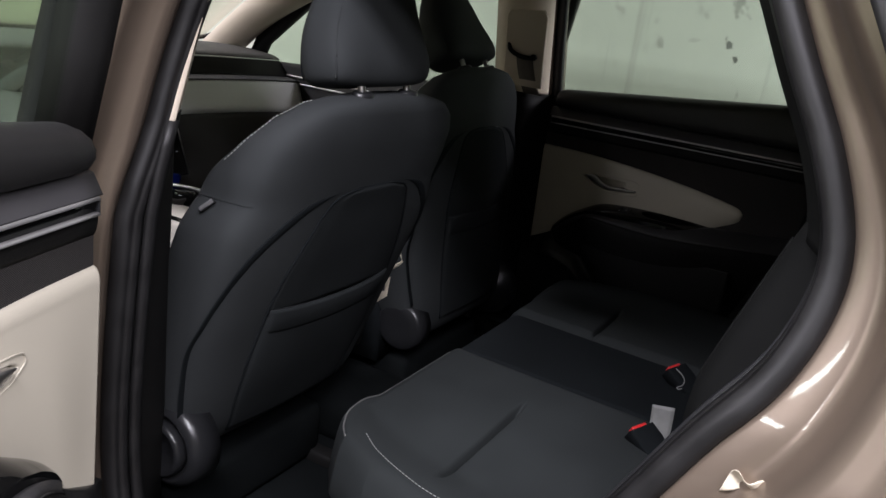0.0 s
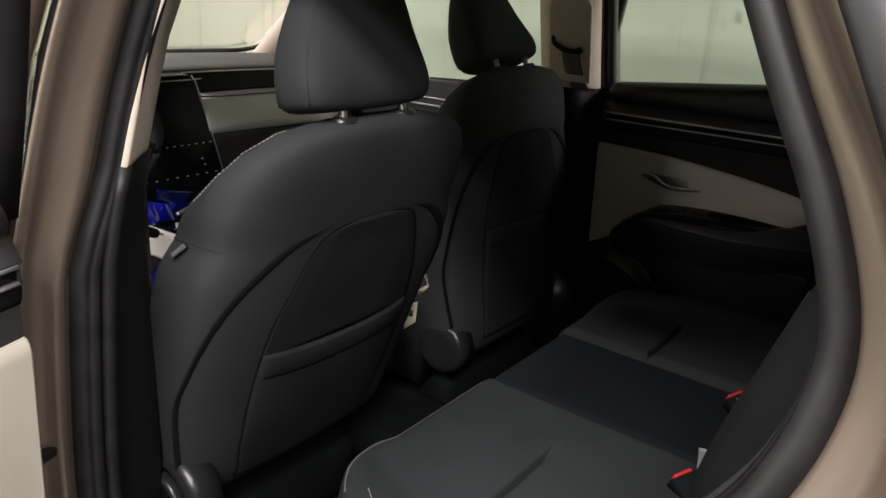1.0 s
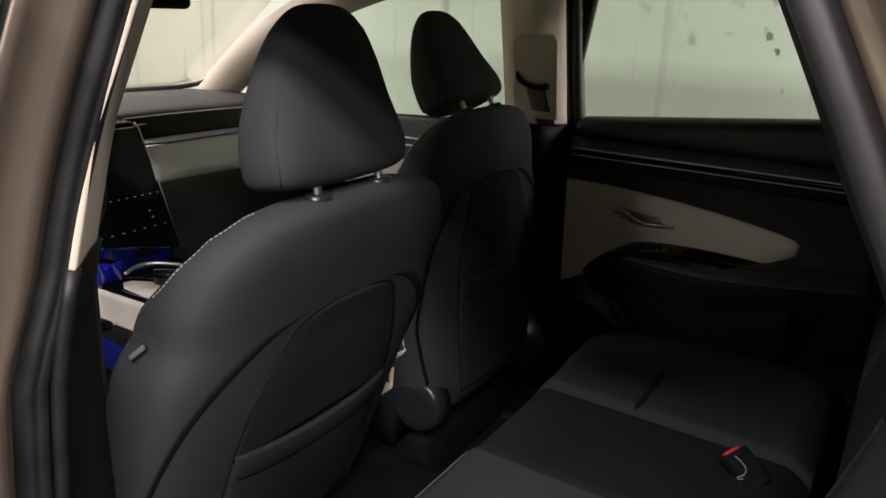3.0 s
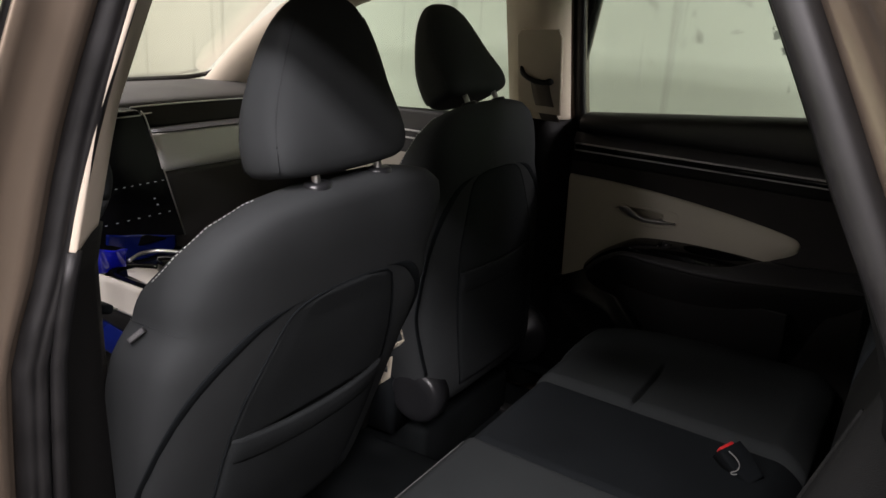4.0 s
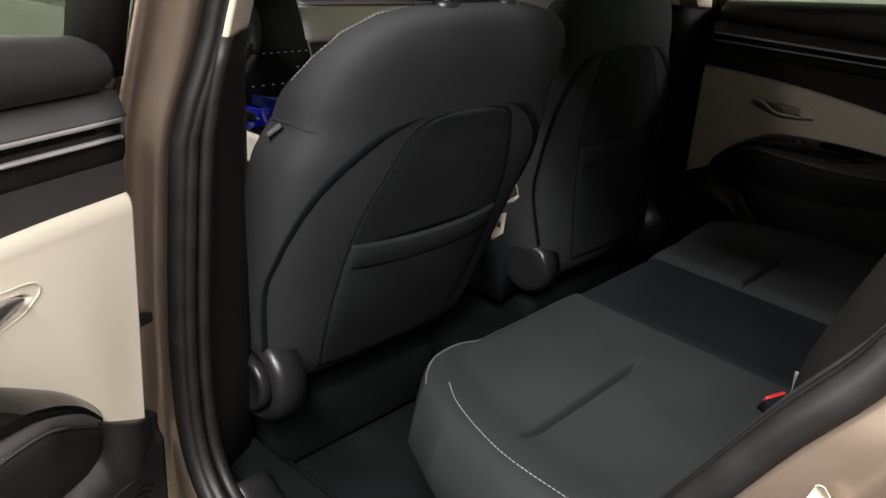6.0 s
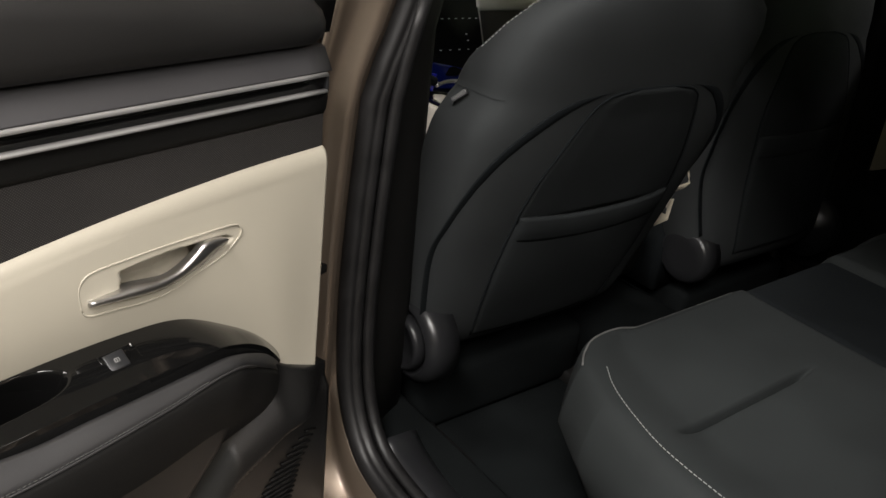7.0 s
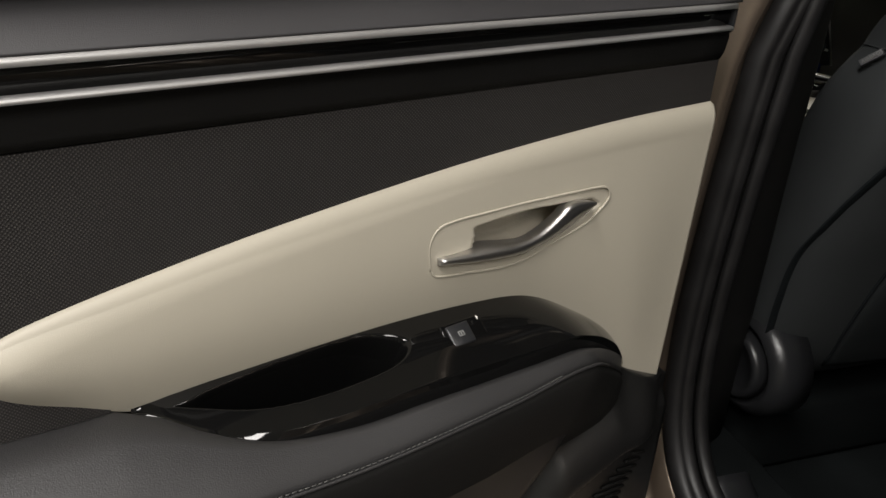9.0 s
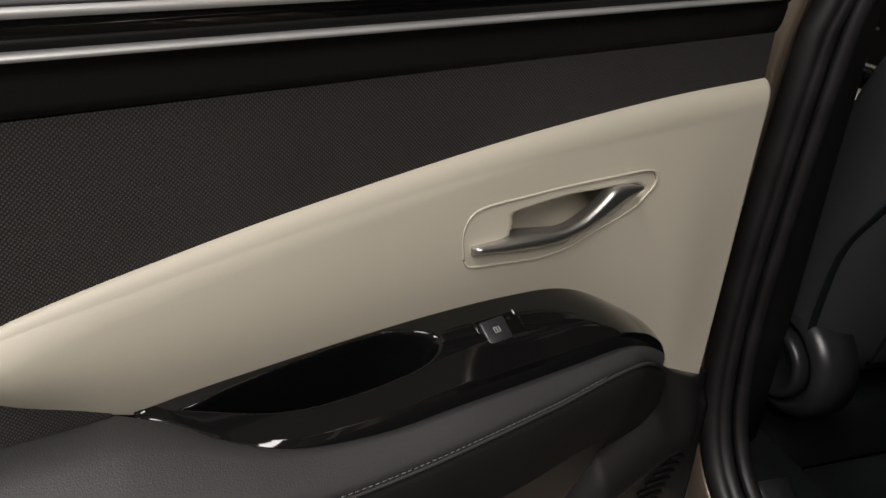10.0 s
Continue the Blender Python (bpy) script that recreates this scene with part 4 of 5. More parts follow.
def front_seat(xc, tilt, drop, label):
    """A front car seat; tilt: degrees by which its backrest is raised from the reclined position."""
    seat = thing("bucket_seat", label, "car seat", "front seats", pose(xc, 0, drop))
    turn = Matrix.Translation((0, 0.02, 0.60)) @ pose(0, 0, 0, -tilt) @ Matrix.Translation((0, -0.02, -0.60))
    o = 1 if xc > 0 else -1

    def up(bm):
        bm.transform(turn)
        return bm
    back = part("backrest", up(loft([back_ring(z) for z in np.concatenate([[0.555, 0.566, 0.585], np.linspace(0.61, 1.16, 40), [1.174, 1.185, 1.192, 1.198, 1.2025]])])), LEATHER, seat, "charcoal leatherette backrest")
    # rear cover: dark upper panel, pocket below
    pw = ([0.52, 0.59, 0.66, 0.74, 0.81, 0.86, 0.912, 0.967, 1.005, 1.031, 1.042, 1.047, 1.050], [0.140, 0.151, 0.163, 0.171, 0.172, 0.170, 0.160, 0.139, 0.123, 0.107, 0.088, 0.065, 0.030])

    def cover(u, v, w):
        z = 0.84 + 0.209 * v
        x = (2 * u - 1) * lerp(z, *pw)
        rim = min(1.0, 8 * min(u, 1 - u))
        return back_rear(x, z, 0.0015 + 0.002 * rim - w)
    part("rear_cover", up(sheet(cover, 40, 24, 0.006)), COVER, seat, "dark fabric rear cover")

    def pocket(u, v, w):
        z = 0.592 + 0.243 * v
        x = (2 * u - 1) * lerp(z, *pw)
        bulge = math.sin(math.pi * u) ** 0.5 * (0.006 + 0.012 * smoothstep(0.0, 0.8, v) * (1 - 0.3 * smoothstep(0.9, 1, v)))
        return back_rear(x, z, 0.001 + bulge - w)
    part("rear_pocket", up(sheet(pocket, 40, 30, 0.006)), POCKET, seat, "dark fabric map pocket")

    def hem(u, v, w):
        z = 0.803 + 0.046 * v - 0.004 * math.sin(math.pi * u)
        x = (2 * u - 1) * 0.168
        bulge = math.sin(math.pi * u) ** 0.5 * 0.017 + 0.003 * math.sin(math.pi * v)
        return back_rear(x, z, 0.002 + bulge - w)
    part("pocket_hem", up(sheet(hem, 40, 8, 0.008)), POCKET, seat, "padded pocket hem")
    zz = list(np.linspace(0.592, 1.030, 34)) + [1.037, 1.042, 1.0455, 1.048, 1.0495]
    pipe = [back_rear(-lerp(z, *pw) - 0.002, z, 0.0005) for z in zz] + [back_rear(lerp(z, *pw) + 0.002, z, 0.0005) for z in zz[::-1]]
    part("piping", up(tube(pipe, 0.0022, 6)), SEATBACK, seat)
    for k in (-1, 1):
        seam = smooth_line([back_rear(k * px, pz, 0.0004) for px, pz in ((0.090, 1.048), (0.120, 1.043), (0.165, 1.027), (0.213, 0.990), (0.246, 0.945), (0.262, 0.892), (0.268, 0.835), (0.2675, 0.78), (0.260, 0.71), (0.250, 0.65))], 50)
        part("side_seam", up(sweep(seam, lambda t: disc(0.0085 * smoothstep(0.04, 0.30, t) + 0.0004, 8, 0.22), (0, 1, 0.2))), SEATBACK, seat, "dark seam band")
    arc = []
    for z in np.linspace(1.095, 1.190, 26):
        ring = [Vector(p) for p in back_ring(z, 72, 0.0009)]
        arc.append(ring[34].lerp(ring[31], smoothstep(1.10, 1.17, z)))
    part("shoulder_stitching", up(dashes(arc, 0.0042, 0.0024, 0.0008, (-0.0003, 0, 0.0003))), PALE_THREAD, seat, "grey stitching")
    for k in (-1, 1):
        fold = [Vector(back_ring(z, 144, 0.0004)[q if k < 0 else (72 - q) % 144]) for q, z in ((66, 1.036), (69, 1.036), (72, 1.037), (75, 1.0375), (78, 1.038))]
        part("shoulder_seam", up(tube(smooth_line(fold, 24), 0.0006, 6)), LEATHER, seat)
    if o < 0:  # airbag tag on the outboard side
        along = Vector((0.42, -0.62, 0.66)).normalized()
        face = Vector((-0.80, -0.52, 0.30))
        face = (face - face.dot(along) * along).normalized()
        tm = Matrix.Translation((-0.2725, -0.054, 1.028)) @ Matrix((along, face.cross(along), face)).transposed().to_4x4()
        t = part("airbag_tag", up(slab([(-0.012, -0.0034), (0.012, -0.0034), (0.012, 0.0034), (-0.012, 0.0034)], lambda u, v, w: tm @ Vector((u, v, w - 0.006)), 0.008, 0.001)), TAGGREY, seat, "small dark grey tag")
        part("tag_lettering", up(lettering("AIRBAG", 0.0056, tm @ Matrix.Translation((0, 0, 0.0022)))), THREAD, t, "pale letters")
    # headrest: a wedge whose rear face slants up and forwards
    hx = -0.011 if o < 0 else 0.002
    HR = [  # height, rear, front, half width
        (1.208, -0.164, -0.096, 0.100), (1.212, -0.176, -0.083, 0.121), (1.222, -0.184, -0.072, 0.132), (1.245, -0.184, -0.065, 0.1355), (1.28, -0.176, -0.062, 0.131), (1.31, -0.169, -0.065, 0.122),
        (1.34, -0.162, -0.070, 0.111), (1.37, -0.154, -0.077, 0.098), (1.40, -0.145, -0.087, 0.080), (1.418, -0.137, -0.097, 0.064), (1.428, -0.130, -0.104, 0.047), (1.433, -0.122, -0.110, 0.024)]

    def head_at(z, a, grow=0.0):
        """A point of the headrest at height z and angle a round it, 0 to the side, 90 degrees to the front."""
        yr, yf, w = (curve(z, [h[0] for h in HR], [h[k] for h in HR]) for k in (1, 2, 3))
        c, n_ = math.cos(a), math.sin(a)
        e = 2 / (5.0 - 2.0 * smoothstep(1.23, 1.33, z) if n_ < 0 else 2.5)
        x = (w + grow) * math.copysign(abs(c) ** e, c)
        y = (yr + yf) / 2 + ((yf - yr) / 2 + grow) * math.copysign(abs(n_) ** e, n_)
        low = max(0.0, (1.29 - z) / 0.075)
        return Vector((hx + x, y, z + (0.010 if o > 0 else 0) - 0.20 * (y - yr - 0.012) * min(1.0, low) + 0.006 * (x / 0.136) ** 2 * low))
    hz = [h[0] for h in HR[:4]] + list(np.linspace(1.26, 1.40, 12)) + [h[0] for h in HR[9:]]
    head = sub(part("headrest", up(loft([[head_at(z, 2 * math.pi * k / 64) for k in range(64)] for z in hz])), LEATHER, seat, "charcoal leatherette headrest"), 1)
    for k in (-1, 1):
        for name, a0, a1, mat in (("side_seam", 200, 214, LEATHER), ("edge_seam", 146, 140, SEATBACK)):
            ring = [(z, math.radians(a0 + (a1 - a0) * (z - 1.22) / 0.18)) for z in np.linspace(1.222, 1.405, 40)]
            ring = [(z, a if k < 0 else math.pi - a) for z, a in ring]
            part(name, up(tube([head_at(z, a, -0.0008) for z, a in ring], 0.0014, 6)), mat, head)
            part("headrest_stitching", up(dashes([head_at(z, a + k * 0.018, 0.0002) for z, a in ring], 0.0036, 0.0026, 0.0004)), LEATHER if name == "side_seam" else THREAD, head, "grey stitching")
        part("headrest_post", up(tube([(hx + k * 0.065, -0.173, 1.17), (hx + k * 0.065, -0.160, 1.25)], 0.0062, 12)), CHROME, seat, "chrome headrest post")
        part("post_guide", up(loft([[(hx + k * 0.065 + r * math.cos(a), -0.170 + 0.8 * r * math.sin(a), z) for a in [2 * math.pi * q / 24 for q in range(24)]] for r, z in ((0.020, 1.180), (0.021, 1.199), (0.0195, 1.2045), (0.016, 1.2065), (0.009, 1.206))])), HUBM, seat, "round black post guide")
    # recliner covers, cushion and base
    for k in ((-1, 1) if o > 0 else (-1,)):
        r0, out, hub_y = (1.0, 0.240, 0.026) if k == o else (0.84, 0.236, 0.050)
        rim = [[(k * (out + x), hub_y + r * r0 * math.cos(a), 0.592 + r * r0 * math.sin(a)) for a in [2 * math.pi * i / 40 for i in range(40)]]
               for r, x in (((0.080, -0.03), (0.077, 0.006), (0.074, 0.014), (0.062, 0.024), (0.058, 0.024), (0.055, 0.016), (0.008, 0.015)) if k == o else
                            ((0.080, -0.03), (0.079, 0.004), (0.075, 0.014), (0.066, 0.020), (0.040, 0.022), (0.005, 0.022)))]
        cover_ob = part("recliner_cover", loft(rim), HUBM, seat, "round black recliner cover")
        if k == o:
            dial = [[(k * (0.240 + x), 0.026 + (r - g * (i % 2)) * math.cos(a), 0.592 + (r - g * (i % 2)) * math.sin(a)) for i, a in enumerate([2 * math.pi * q / 120 for q in range(120)])]
                    for r, x, g in ((0.050, 0.012, 0), (0.050, 0.030, 0.0012), (0.047, 0.036, 0.0010), (0.040, 0.037, 0), (0.036, 0.033, 0), (0.005, 0.033, 0))]
            part("recliner_dial", loft(dial), HUBM, cover_ob, "ribbed black adjuster dial")
    part("cushion", sheet(lambda u, v, w: (-0.26 + 0.52 * u, 0.10 + 0.46 * v, (0.60 + 0.035 * v + 0.03 * smoothstep(0.3, 0.48, abs(u - 0.5)) - 0.05 * smoothstep(0.46, 0.5, abs(u - 0.5)) - 0.06 * smoothstep(0.9, 1, v)) if not w else 0.48), 30, 20, 1), SEATBACK, seat)
    part("seat_base", box((0, 0.27, 0.42), (0.42, 0.46, 0.13), 0.02, 2), CARPET, seat)
    for k in (-1, 1):
        part("seat_rail", box((k * 0.19, 0.22, 0.365), (0.04, 0.62, 0.03), 0.006, 2), PLASTIC, seat)
    return seat


front_seat(-0.385, 0, 0, "charcoal leatherette driver seat with a rear map pocket")
front_seat(0.375, 21.5, -0.016, "charcoal leatherette passenger seat standing upright")


# ---- rear seat ----
rear = thing("rear_bench", "charcoal cloth rear bench seat with stitched cushions", "car seat")


def cushion_pad(name, x0, x1, top, mat, lab, crease=None, dark=False):
    wd = x1 - x0

    def fn(u, v, w):
        y = -0.195 - 0.555 * v
        if dark:
            x = x0 + wd * u
        else:
            cut = lerp(v, [0, 0.05, 0.12, 0.26, 0.45, 0.65, 1], [0.255, 0.128, 0.078, 0.038, 0.014, 0.002, 0])
            if w:
                cut += 0.075 * (1 - smoothstep(0.3, 0.8, v))
                y -= 0.05 * (1 - v)
            x = x0 + cut + (wd - cut) * u if x0 < -0.3 else x0 + (wd - cut) * u
        ex = min(u, 1 - u) * wd
        ey = v * 0.555
        z = top - 0.014 * v
        z -= 0.034 * max(0, 1 - ey / 0.035) ** 2.2 + 0.022 * max(0, 1 - ex / 0.022) ** 2
        if not dark:
            outer = (u if x0 < -0.3 else 1 - u) * wd
            z += 0.012 * (1 - smoothstep(0.06, 0.15, outer))
            z -= 0.07 * max(0, 1 - outer / 0.045) ** 2
        z -= 0.035 * max(0, 1 - (1 - v) * 0.555 / 0.06) ** 2
        if crease:
            cx = smoothstep(crease[0] - 0.03, crease[0] + 0.03, x) * (1 - smoothstep(crease[1] - 0.03, crease[1] + 0.03, x))
            z -= 0.020 * cx * math.exp(-((y - crease[2]) / 0.0042) ** 2) + 0.004 * cx * math.exp(-((y - crease[2]) / 0.03) ** 2)
        if w:
            return (x, y, 0.42)
        return (x, y, z)
    ob = part(name, sheet(fn, 64, 250, 1.0), mat, rear, lab)
    return fn


fnL = cushion_pad("cushion", -0.652, -0.075, 0.677, CLOTH, "charcoal cloth cushion with a pressed crease", (-0.515, -0.225, -0.427))
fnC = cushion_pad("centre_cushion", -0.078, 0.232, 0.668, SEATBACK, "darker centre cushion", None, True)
fnR = cushion_pad("cushion", 0.230, 0.665, 0.677, CLOTH, "charcoal cloth cushion with a pressed crease", (0.25, 0.44, -0.41))
st = smooth_line([(-0.520, -0.285, 0), (-0.548, -0.325, 0), (-0.572, -0.385, 0), (-0.588, -0.450, 0), (-0.592, -0.545, 0), (-0.590, -0.62, 0)], 60)


def on_cushion(x, y):
    v = min(1, max(0, (-0.195 - y) / 0.555))
    cut = lerp(v, [0, 0.05, 0.12, 0.26, 0.45, 0.65, 1], [0.255, 0.128, 0.078, 0.038, 0.014, 0.002, 0])
    return fnL((x + 0.652 - cut) / (0.577 - cut), v, 0)[2]


part("cushion_stitching", dashes([(p.x, p.y, on_cushion(p.x, p.y) + 0.0012) for p in st], 0.0048, 0.0024, 0.0007), PALE_THREAD, rear, "pale grey stitching")
welt = smooth_line([(-0.09, -0.204, 0), (-0.30, -0.204, 0), (-0.40, -0.208, 0), (-0.47, -0.220, 0), (-0.515, -0.238, 0), (-0.545, -0.262, 0)], 40)
part("front_welt", tube([(p.x, p.y, on_cushion(p.x, p.y) + 0.0008) for p in welt], 0.0017, 6), DARK_THREAD, rear, "thin grey welt")


def backrest_pad(name, x0, x1, lab, mat, bulge):
    wd = x1 - x0

    def fn(u, v, w):
        z = 0.50 + 0.74 * v
        x = x0 + wd * u
        ex = min(u, 1 - u) * wd
        y = curve(z, [0.60, 0.70, 0.78, 0.845, 0.90, 0.95, 0.99, 1.035, 1.08, 1.16, 1.24], [-0.815, -0.808, -0.804, -0.801, -0.796, -0.792, -0.796, -0.809, -0.824, -0.850, -0.875])
        y += bulge * (1 - smoothstep(0.05, 0.13, (u if x0 < -0.3 else 1 - u) * wd)) - 0.05 * max(0, 1 - ex / 0.03) ** 2 - 0.06 * max(0, 1 - (1 - v) * 0.74 / 0.06) ** 2
        if w:
            return (x, y - 0.10 - 0.02 * (1 - v), z)
        return (x, y, z)
    part(name, sheet(fn, 44, 44, 1.0), mat, rear, lab)
    return fn


# shade on both backrests is put into materials darker than the cushions' cloth
bL = backrest_pad("backrest", -0.655, -0.085, "rear backrest with shade in its near-black colour", SHADE_BOLSTER, 0.035)
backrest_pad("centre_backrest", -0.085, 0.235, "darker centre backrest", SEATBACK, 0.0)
backrest_pad("backrest", 0.235, 0.655, "rear backrest with shade in its near-black colour", SEATBACK, 0.035)
for k in (0.10, 0.20):
    part("backrest_seam", tube([Vector(bL(k, v, 0)) + Vector((0, 0.0008, 0)) for v in np.linspace(0.32, 0.9, 30)], 0.0022, 6), SHADE_BOLSTER, rear)


# ---- buckles ----
def buckle(at, turn, tag, label):
    """A rear belt buckle lying on the cushion; its button looks along its own z."""
    b = thing("seat_belt_buckle", label, "buckle", "rear buckles", Matrix.Translation(at) @ turn)
    body = [(-0.020, -0.075), (0.020, -0.075), (0.026, -0.03), (0.027, 0.0), (-0.027, 0.0), (-0.026, -0.03)]
    part("buckle_body", slab(body, lambda u, v, w: (u, -0.013 + w, v), 0.027, 0.005, 3), SEATBACK, b)
    part("release_button", box((0.004, 0.004, 0.001), (0.034, 0.016, 0.008), 0.003), RED, b, "red release button")
    part("strap", box((0, 0.0, -0.105), (0.036, 0.006, 0.07), 0.001), SEATBACK, b)
    if tag:
        label_bm = sheet(lambda u, v, w: (-0.147 + 0.003 * math.sin(3 * v) + w, -0.644 - 0.039 * u + 0.003 * v, 0.672 + 0.054 * v + 0.007 * u * v - 0.012 * u * (1 - v)), 6, 8, 0.0012)
        label_bm.transform((Matrix.Translation(at) @ turn).inverted())
        part("cloth_tag", label_bm, TAG, b, "white care label")
    else:
        cord = tube(smooth_line([(0.110, y - 0.0057, z + 0.017) for y, z in [(-0.622, 0.685), (-0.635, 0.6769), (-0.6434, 0.6659), (-0.6417, 0.654), (-0.632, 0.6455), (-0.636, 0.643), (-0.6445, 0.6479)]], 24), 0.0012, 6)
        cord.transform((Matrix.Translation(at) @ turn).inverted())
        part("cord_loop", cord, TAG, b, "pale cord loop")
    return b


def lying(yaw, rise, roll):
    """Local z forward along the cushion, local y up."""
    return pose(0, 0, 0, 0, 0, yaw) @ pose(0, 0, 0, -90 + rise, 0, 0) @ pose(0, 0, 0, 0, 0, 180 + roll)


buckle((-0.172, -0.632, 0.684), lying(-24, 30, -10), True, "black seat belt buckle with a red button and white label")
buckle((0.150, -0.617, 0.684), lying(-24, 30, -10), False, "black seat belt buckle with a red button and pale cord")


# ---- dashboard ----
dash = thing("dashboard", "dark grey dashboard with a pale trim panel and touchscreen", "dashboard")


def dash_top(u, v, w):
    x = -0.70 + 1.40 * u
    y = 0.988 + 0.412 * v
    z = 1.124 + 0.012 * math.sin(math.pi * v) - 0.010 * (2 * u - 1) ** 2 - 0.008 * max(0, 1 - v / 0.08) ** 2
    return (x, y, z - w)


def dash_face(y0, z0, y1, z1, roll=0.0):
    """A strip of the dashboard's passenger side between two edges (y, z); its end by the screen bends forwards."""
    def fn(u, v, w):
        return (0.125 + 0.565 * u, y0 + (y1 - y0) * v + roll * max(0.0, 1 - v / 0.2) ** 2 + 0.02 * (1 - smoothstep(0.0, 0.10, u)) * (1 - v) + w, z0 + (z1 - z0) * v - 0.010 * u * u - 0.3 * w)
    return fn


part("dash_core", box((0, 1.19, 0.90), (1.36, 0.32, 0.38), 0.02, 2), PLASTIC, dash)
part("dash_top", sheet(dash_top, 40, 24, 0.04), DASH, dash, "dark grey soft dash top")
part("vent_strip", sheet(dash_face(0.930, 1.062, 0.984, 1.116), 20, 8, 0.03), PLASTIC, dash, "black air vent strip")
part("trim_lip", sheet(dash_face(0.884, 1.056, 0.931, 1.064), 20, 6, 0.02), LEDGE, dash, "slate trim lip")
for yl_, zl in ((0.981, 1.1135), (0.968, 1.0955)):
    part("vent_line", tube(smooth_line([(0.128, yl_ + 0.004, zl - 0.004), (0.145, yl_, zl), (0.40, yl_, zl - 0.003), (0.69, yl_, zl - 0.012)], 20), 0.0026, 6), CHROME, dash, "thin chrome vent line")
part("trim_panel", sheet(lambda u, v, w: (0.112 + 0.578 * u, 0.850 + 0.036 * v + 0.012 * max(0.0, 1 - v / 0.25) ** 2 + w, 0.960 + 0.094 * v - 0.014 * u * u), 24, 16, 0.02), SILVER, dash, "pale satin dash panel")
part("glove_box", sheet(lambda u, v, w: (0.135 + 0.555 * u, 0.875 - 0.012 * v - 0.012 * math.sin(math.pi * v) + w, 0.70 + 0.262 * v - 0.014 * u * u), 16, 14, 0.03), DASH, dash, "dark grey glove box lid")
part("dash_left", sheet(lambda u, v, w: (-0.69 + 0.50 * u, 0.93 + 0.02 * v + w, 0.72 + 0.38 * v), 12, 12, 0.03), PLASTIC, dash)


def S(x, z):
    """A point of the sloping centre screen's face."""
    return Vector((x, 0.90 + 0.35 * (z - 1.09), z))


stack = [(-0.175, 0.80), (0.128, 0.80), (0.118, 0.95), (0.104, 1.10), (0.090, 1.118), (-0.155, 1.118), (-0.165, 1.10)]
part("touchscreen", slab(stack, lambda x, z, w: S(x, z) + Vector((0, 0.05 - w, 0)), 0.05, 0.006, 3), SCREEN, dash, "piano-black touchscreen and climate panel")
part("stack_edge", tube([S(0.129, 0.80), S(0.1195, 0.95), S(0.1055, 1.10), S(0.098, 1.115)], 0.0022, 6), CHROME, dash, "thin chrome edge")
for zc, xs in ((0.943, np.linspace(-0.15, 0.105, 12)), (0.866, np.linspace(-0.15, 0.10, 9))):
    for x in xs:
        part("icon", box(S(x, zc) + Vector((0, -0.002, 0)), (0.006, 0.002, 0.0014), 0), ICON, dash)
for x, zc in ((0.066, 0.904), (0.070, 0.888)):
    part("icon", box(S(x, zc) + Vector((0, -0.002, 0)), (0.005, 0.002, 0.003), 0), ICON, dash)
part("hazard_line", box(S(0.04, 1.105) + Vector((0, -0.003, 0)), (0.10, 0.003, 0.003), 0), CHROME, dash)
part("instrument_display", box((-0.40, 0.93, 1.06), (0.30, 0.02, 0.13), 0.006, 2, Euler((radians(-12), 0, 0)).to_matrix()), PIANO, dash, "black instrument display")

wheel = thing("steering_wheel", "black leather steering wheel with chrome trim", "steering wheel", at=pose(-0.385, 0.66, 0.99, -62, 0, 0))
part("wheel_rim", tube([(0.185 * math.cos(a), 0.178 * math.sin(a), 0) for a in [2 * math.pi * k / 48 for k in range(49)]], 0.016, 10, (0, 0, 1)), LEATHER, wheel)
sub(part("hub_cover", box((0, -0.01, -0.01), (0.15, 0.12, 0.05), 0.02, 3), PLASTIC, wheel), 1)
part("wheel_hub", box((0, 0, -0.04), (0.06, 0.06, 0.06), 0.01), PLASTIC, wheel)
for k in (-1, 1):
    part("wheel_spoke", box((k * 0.12, -0.01, -0.006), (0.11, 0.04, 0.016), 0.006, 2), PLASTIC, wheel)
    part("spoke_trim", tube([(k * 0.08, -0.03, 0.006), (k * 0.16, -0.025, 0.006)], 0.003, 6), CHROME, wheel)

mirror = thing("rear_view_mirror", "black inside rear-view mirror hung at the windscreen", "mirror")
part("mirror_housing", box((0.02, 0.75, 1.437), (0.23, 0.03, 0.078), 0.014, 3, Euler((radians(-8), 0, radians(-14))).to_matrix()), PLASTIC, mirror)
part("mirror_arm", tube([(0.0, 0.76, 1.45), (0.0, 0.80, 1.53)], 0.010, 8), PLASTIC, mirror)

# ---- console ----
con = thing("centre_console", "cream and black centre console between the front seats", "console")


def C(x, y, z):
    return Vector((x, y, z))


for k in (-1, 1):
    part("console_side", sheet(lambda u, v, w: (k * (0.136 - 0.006 * (1 - v) - 0.006 * max(0.0, (v - 0.85) / 0.15) ** 2 - w), 0.22 + 0.66 * u, 0.680 + 0.082 * v), 16, 12, 0.02), CREAM, con, "cream console side")
    part("console_flank", sheet(lambda u, v, w: (k * (0.122 - w), 0.22 + 0.66 * u, 0.40 + 0.285 * v), 8, 8, 0.02), PLASTIC, con)
part("console_top", sheet(lambda u, v, w: (-0.130 + 0.26 * u, 0.22 + 0.66 * v, 0.762 - w), 10, 16, 0.03), PIANO, con, "piano-black console top")
loop = [(-0.122, 0.36), (-0.124, 0.62), (-0.122, 0.735), (-0.108, 0.775), (-0.075, 0.793), (-0.045, 0.780), (-0.018, 0.735), (-0.006, 0.68), (-0.004, 0.40)]
